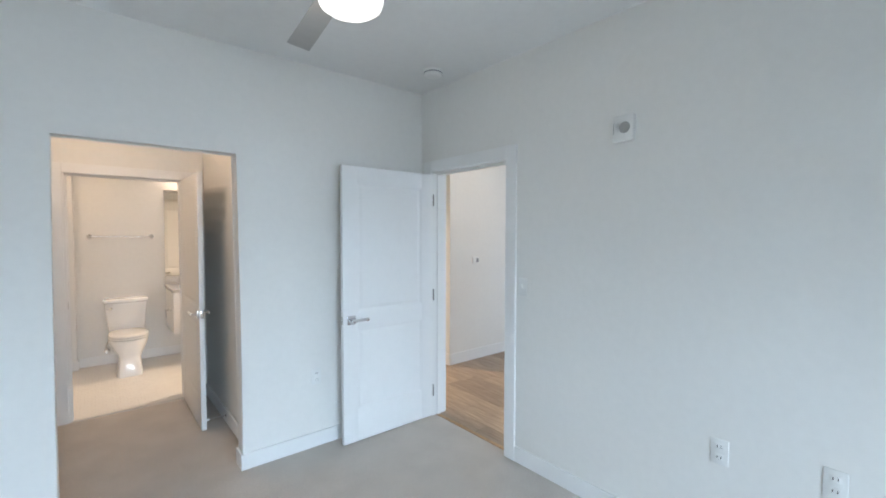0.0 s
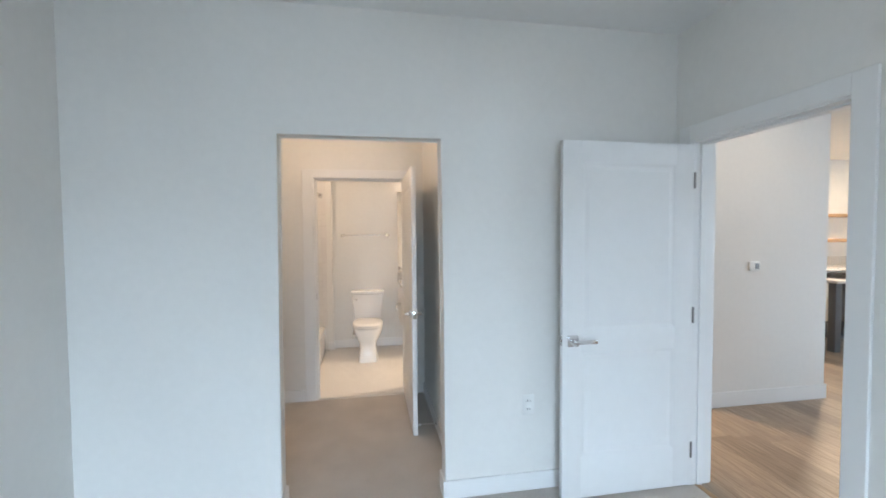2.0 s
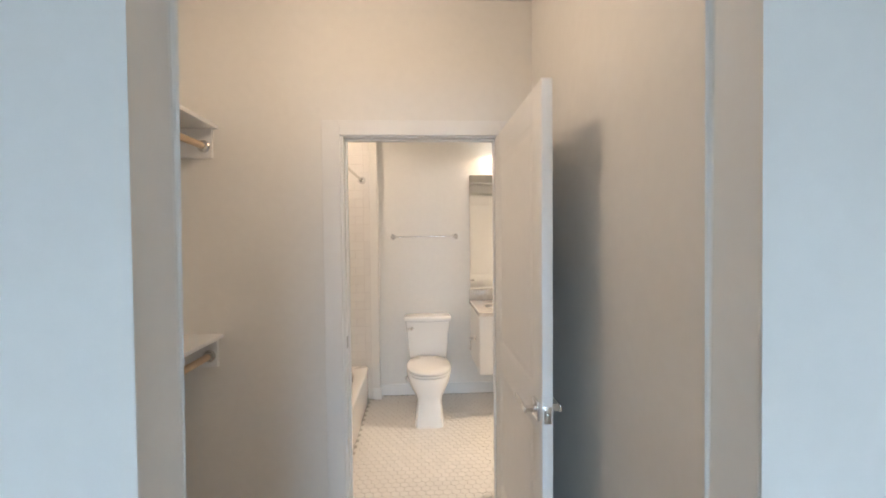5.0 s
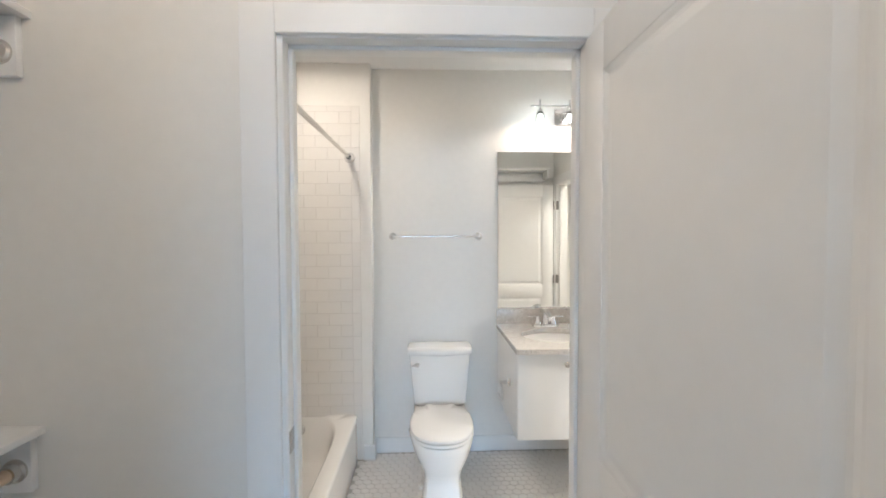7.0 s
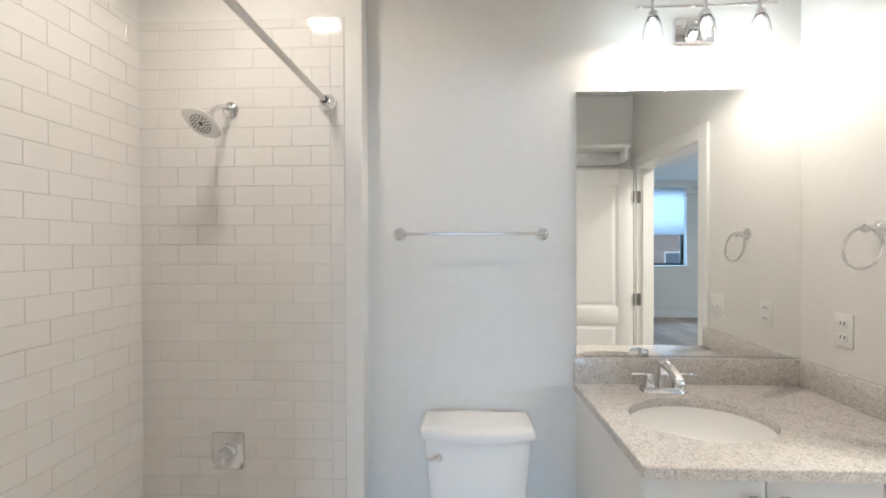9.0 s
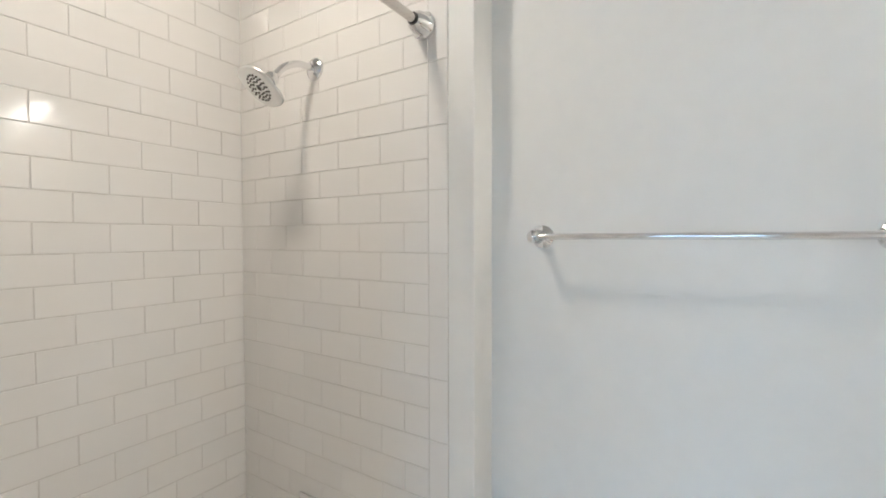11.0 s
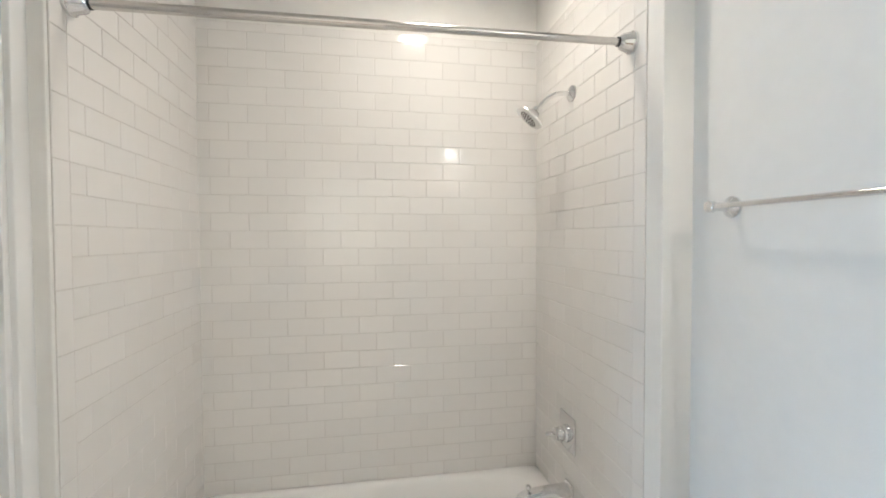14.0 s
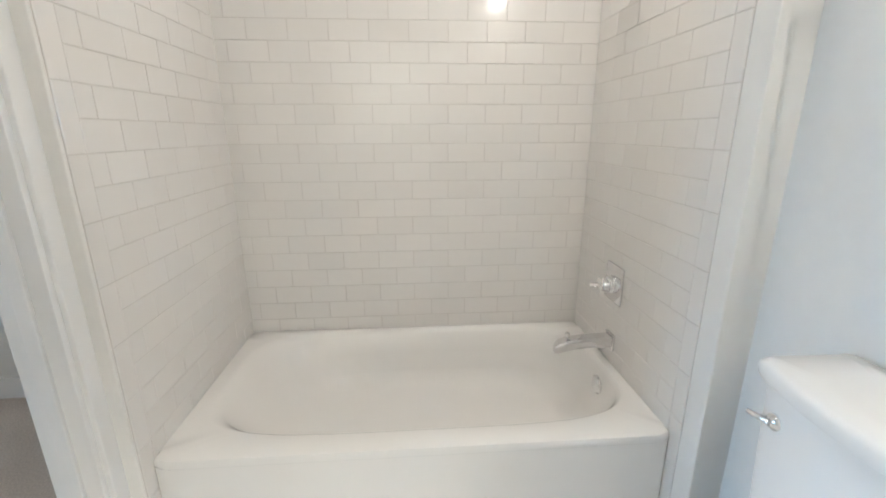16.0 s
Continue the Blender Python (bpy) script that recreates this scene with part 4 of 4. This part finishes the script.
ph = thing("paper_holder", "chrome toilet paper holder on the vanity side", "paper holder")
part("post", lathe([(0.024, 0), (0.024, -0.006), (0.012, -0.016), (0.010, -0.050), (0.014, -0.058), (0.0, -0.064)], "x", (0.288, 6.02, 0.625), 20), CHROME, ph)
part("arm", tube(arc([(0.235, 6.02, 0.625), (0.235, 5.99, 0.60), (0.235, 5.975, 0.56), (0.235, 5.99, 0.535), (0.235, 6.09, 0.53)]), 0.005, 10), CHROME, ph)

# ---------------------------------------------------------------- kitchen, far off through the entry door
cb = thing("kitchen_counter", "white kitchen base cabinet with a pale countertop", "cabinet")
part("body", boxes((5.2, 8.2, 6.12, 6.7, 0.1, 0.87)), LAMINATE, cb, smooth=False)
part("worktop", boxes((5.18, 8.25, 6.08, 6.7, 0.87, 0.91), bevel=0.004), GRANITE, cb)
part("plinth", boxes((5.2, 8.2, 6.2, 6.7, 0, 0.1)), DARK, cb, smooth=False)
part("backsplash", boxes((5.2, 8.25, 6.685, 6.7, 0.91, 1.06), bevel=0.002), GRANITE, cb)
for k in range(5):
    dr = part("cabinet_door", boxes((5.21 + 0.6 * k, 5.79 + 0.6 * k, 6.1, 6.119, 0.12, 0.86), bevel=0.003), LAMINATE, cb)
    part("handle", boxes((5.35 + 0.6 * k, 5.65 + 0.6 * k, 6.07, 6.085, 0.78, 0.79), bevel=0.002), STEEL, dr)
for z in (1.31, 1.72):
    s = thing("floating_shelf", "oak floating shelf on the kitchen wall", "shelf", "kitchen shelves")
    part("board", boxes((6.3, 7.9, 6.45, 6.7, z, z + 0.05), bevel=0.004), SHELFW, s)
isl = thing("kitchen_island", "dark grey kitchen island with a pale stone top", "kitchen island")
part("top", boxes((5.46, 7.3, 4.94, 5.75, 0.86, 0.895), bevel=0.004), GRANITE, isl)
for lx, ly in ((5.52, 5.0), (5.52, 5.62)):
    part("leg", boxes((lx, lx + 0.09, ly, ly + 0.09, 0, 0.86), bevel=0.004), ISLAND, isl)
part("shelf", boxes((5.54, 7.2, 5.03, 5.68, 0.16, 0.20), bevel=0.004), ISLAND, isl)
part("body", boxes((6.5, 7.25, 5.0, 5.72, 0.2, 0.86), bevel=0.003), ISLAND, isl)
ck = thing("cooktop", "black cooktop grate on the kitchen island", "cooktop")
for k in range(5):
    ck_x = 5.75 + 0.14 * k
    part("grate_bar", boxes((ck_x, ck_x + 0.02, 5.05, 5.55, 0.897, 0.925), bevel=0.003), BLACK, ck)
part("tray", boxes((5.70, 6.4, 5.02, 5.58, 0.895, 0.905), bevel=0.002), BLACK, ck)


def downlight(label, m):
    d = thing("downlight", label, "ceiling light", "recessed downlights", m)
    part("trim_ring", lathe([(0.085, 0), (0.085, -0.005), (0.062, -0.008), (0.058, -0.002)], "z"), PLASTIC, d)
    part("lens", lathe([(0.058, -0.003), (0.0, -0.004)], "z"), DOWN, d)


downlight("round recessed ceiling downlight in the kitchen", pose(7.8, 6.35, HB))
downlight("round recessed ceiling downlight above the bathtub", pose(-0.88, 5.82, HC))

# ---------------------------------------------------------------- pieces: subway tile, floor mosaic, planks
TP, TH, Z1, JOINT = 0.1536, 0.077, 0.365, 0.0022
tile_cache = {}


def tile_mesh(w, h):
    """A glazed tile in the xz plane, w by h, cushion edged, facing -y."""
    key = (round(w, 3), round(h, 3))
    if key not in tile_cache:
        bm = bmesh.new()
        a, b, e = w / 2, h / 2, 0.0011
        loft([[(-a, 0.004, -b), (a, 0.004, -b), (a, 0.004, b), (-a, 0.004, b)], [(-a, -0.0005, -b), (a, -0.0005, -b), (a, -0.0005, b), (-a, -0.0005, b)],
              [(-a + e, -0.0016, -b + e), (a - e, -0.0016, -b + e), (a - e, -0.0016, b - e), (-a + e, -0.0016, b - e)]], cap0=False, bm=bm)
        tile_cache[key] = mesh("tile", bm, GLAZE, False)
    return tile_cache[key]


def tile_wall(parent, origin, turn, length, joint_a, strip=None):
    """Running-bond tile on a wall. origin: the wall's start at floor level; turn: degrees about z; joint_a: the place of an upright joint of odd courses."""
    base = pose(*origin, 0, 0, turn)
    bm = boxes((-0.0555 if strip == -1 else 0, length + (0.0555 if strip == 1 else 0), -0.0005, 0.006, 0.02, 2.327))
    bmesh.ops.transform(bm, matrix=base, verts=bm.verts)
    part("grout", bm, GROUT, parent, "pale grey grout", smooth=False)
    for k in range(0, 27):
        z0 = 0.29 if k == 0 else Z1 + (k - 1) * TH
        z1 = 2.327 if k == 26 else Z1 + k * TH
        phase = joint_a + (0 if k % 2 == 0 else TP / 2)
        edges = [0.0]
        x = phase - math.ceil(phase / TP) * TP
        while x < length:
            if x > 0.012 and x < length - 0.008:
                edges.append(x)
            x += TP
        edges.append(length)
        for x0, x1 in zip(edges, edges[1:]):
            ob = new("tile", tile_mesh(x1 - x0 - JOINT, z1 - z0 - JOINT))
            ob.matrix_world = base @ pose((x0 + x1) / 2, -0.0005 + random.uniform(-0.0003, 0.0003), (z0 + z1) / 2, random.uniform(-0.12, 0.12), 0, random.uniform(-0.1, 0.1))
            w = ob.matrix_world.copy()
            ob.parent = parent
            ob.matrix_world = w
    if strip:
        z = 0.02
        ends = [0.02] + [Z1 + (2 * j) * TH for j in range(-2, 13) if Z1 + 2 * j * TH > 0.06] + [2.327]
        for z0, z1 in zip(ends, ends[1:]):
            x0, x1 = (length, length + 0.056) if strip > 0 else (-0.056, 0)
            ob = new("edge_tile", tile_mesh(0.056 - JOINT, z1 - z0 - JOINT))
            ob.matrix_world = base @ pose((x0 + x1) / 2, -0.0008, (z0 + z1) / 2)
            w = ob.matrix_world.copy()
            ob.parent = parent
            ob.matrix_world = w


# back wall faces +x, starts at the foot end; head wall faces -y; foot wall faces +y
tile_wall(wall_tub, (-1.4525, 4.8525, 0), 90, 1.50, 6.204 - 4.8525)
tile_wall(wall_head, (-1.4525, 6.3525, 0), 0, 0.768, 0.0775 + TP / 2, 1)
tile_wall(wall_foot, (-0.6845, 4.8525, 0), 180, 0.768, 0.06, -1)

# hexagonal mosaic on the bathroom floor
HEX = 0.0505
hexes = []
row = 0
y = 4.74
while y < 6.44:
    x = -0.64 + (HEX / 2 if row % 2 else 0)
    while x < 1.15:
        if not (x < -0.57 and y > 6.34):
            hexes.append((x, y))
        x += HEX
    y += HEX * math.sqrt(3) / 2
    row += 1


def hex_into(bm, cx, cy):
    r = (HEX - 0.0026) / math.sqrt(3)
    ring = lambda q, z: [(cx + q * math.cos(math.pi / 6 + math.pi / 3 * i), cy + q * math.sin(math.pi / 6 + math.pi / 3 * i), z) for i in range(6)]
    return loft([ring(r, -0.003), ring(r, 0.0), ring(r - 0.0012, 0.001)], cap0=False, bm=bm)


hex_me = mesh("floor_tile", hex_into(bmesh.new(), 0, 0), HEXT)
near = sorted(hexes, key=lambda p: (p[0] + 0.1) ** 2 + (p[1] - 5.5) ** 2)
for x, y in near[:300]:
    ob = new("floor_tile", hex_me)
    ob.parent = fb
    ob.location = (x, y, random.uniform(-0.0002, 0.0003))
verts, faces = [], []
r = (HEX - 0.0026) / math.sqrt(3)
for x, y in near[300:]:
    i = len(verts)
    for q, z in ((r, -0.003), (r, 0.0), (r - 0.0012, 0.001)):
        verts += [(x + q * math.cos(math.pi / 6 + math.pi / 3 * k), y + q * math.sin(math.pi / 6 + math.pi / 3 * k), z) for k in range(6)]
    for a in (0, 6):
        faces += [(i + a + k, i + a + (k + 1) % 6, i + a + 6 + (k + 1) % 6, i + a + 6 + k) for k in range(6)]
    faces.append(tuple(i + 12 + k for k in range(6)))
me = bpy.data.meshes.new("floor_tiles")
me.from_pydata(verts, [], faces)
me.materials.append(HEXT)
rest = new("floor_tiles", me)
rest.parent = fb
tagged(rest, "white hexagonal mosaic tiles", kind="stuff")

# hall planks along y
fh = bpy.data.objects["floor_hall"]
plank_cache = {}
x = 1.26
while x < 8.2:
    y = -0.3 - random.uniform(0, 1.2)
    while y < 7.3:
        y0, y1 = max(y, -0.3 if x > 1.74 else 3.25), min(y + 1.22, 7.3)
        if y1 - y0 > 0.05:
            key = round(y1 - y0, 2)
            if key not in plank_cache:
                plank_cache[key] = mesh("plank", boxes((-0.0895, 0.0895, -key / 2 + 0.0005, key / 2 - 0.0005, -0.008, 0.0), bevel=0.0012), WOOD)
            ob = new("plank", plank_cache[key])
            ob.parent = fh
            ob.location = (x + 0.09, (y0 + y1) / 2, 0)
        y += 1.22
    x += 0.18
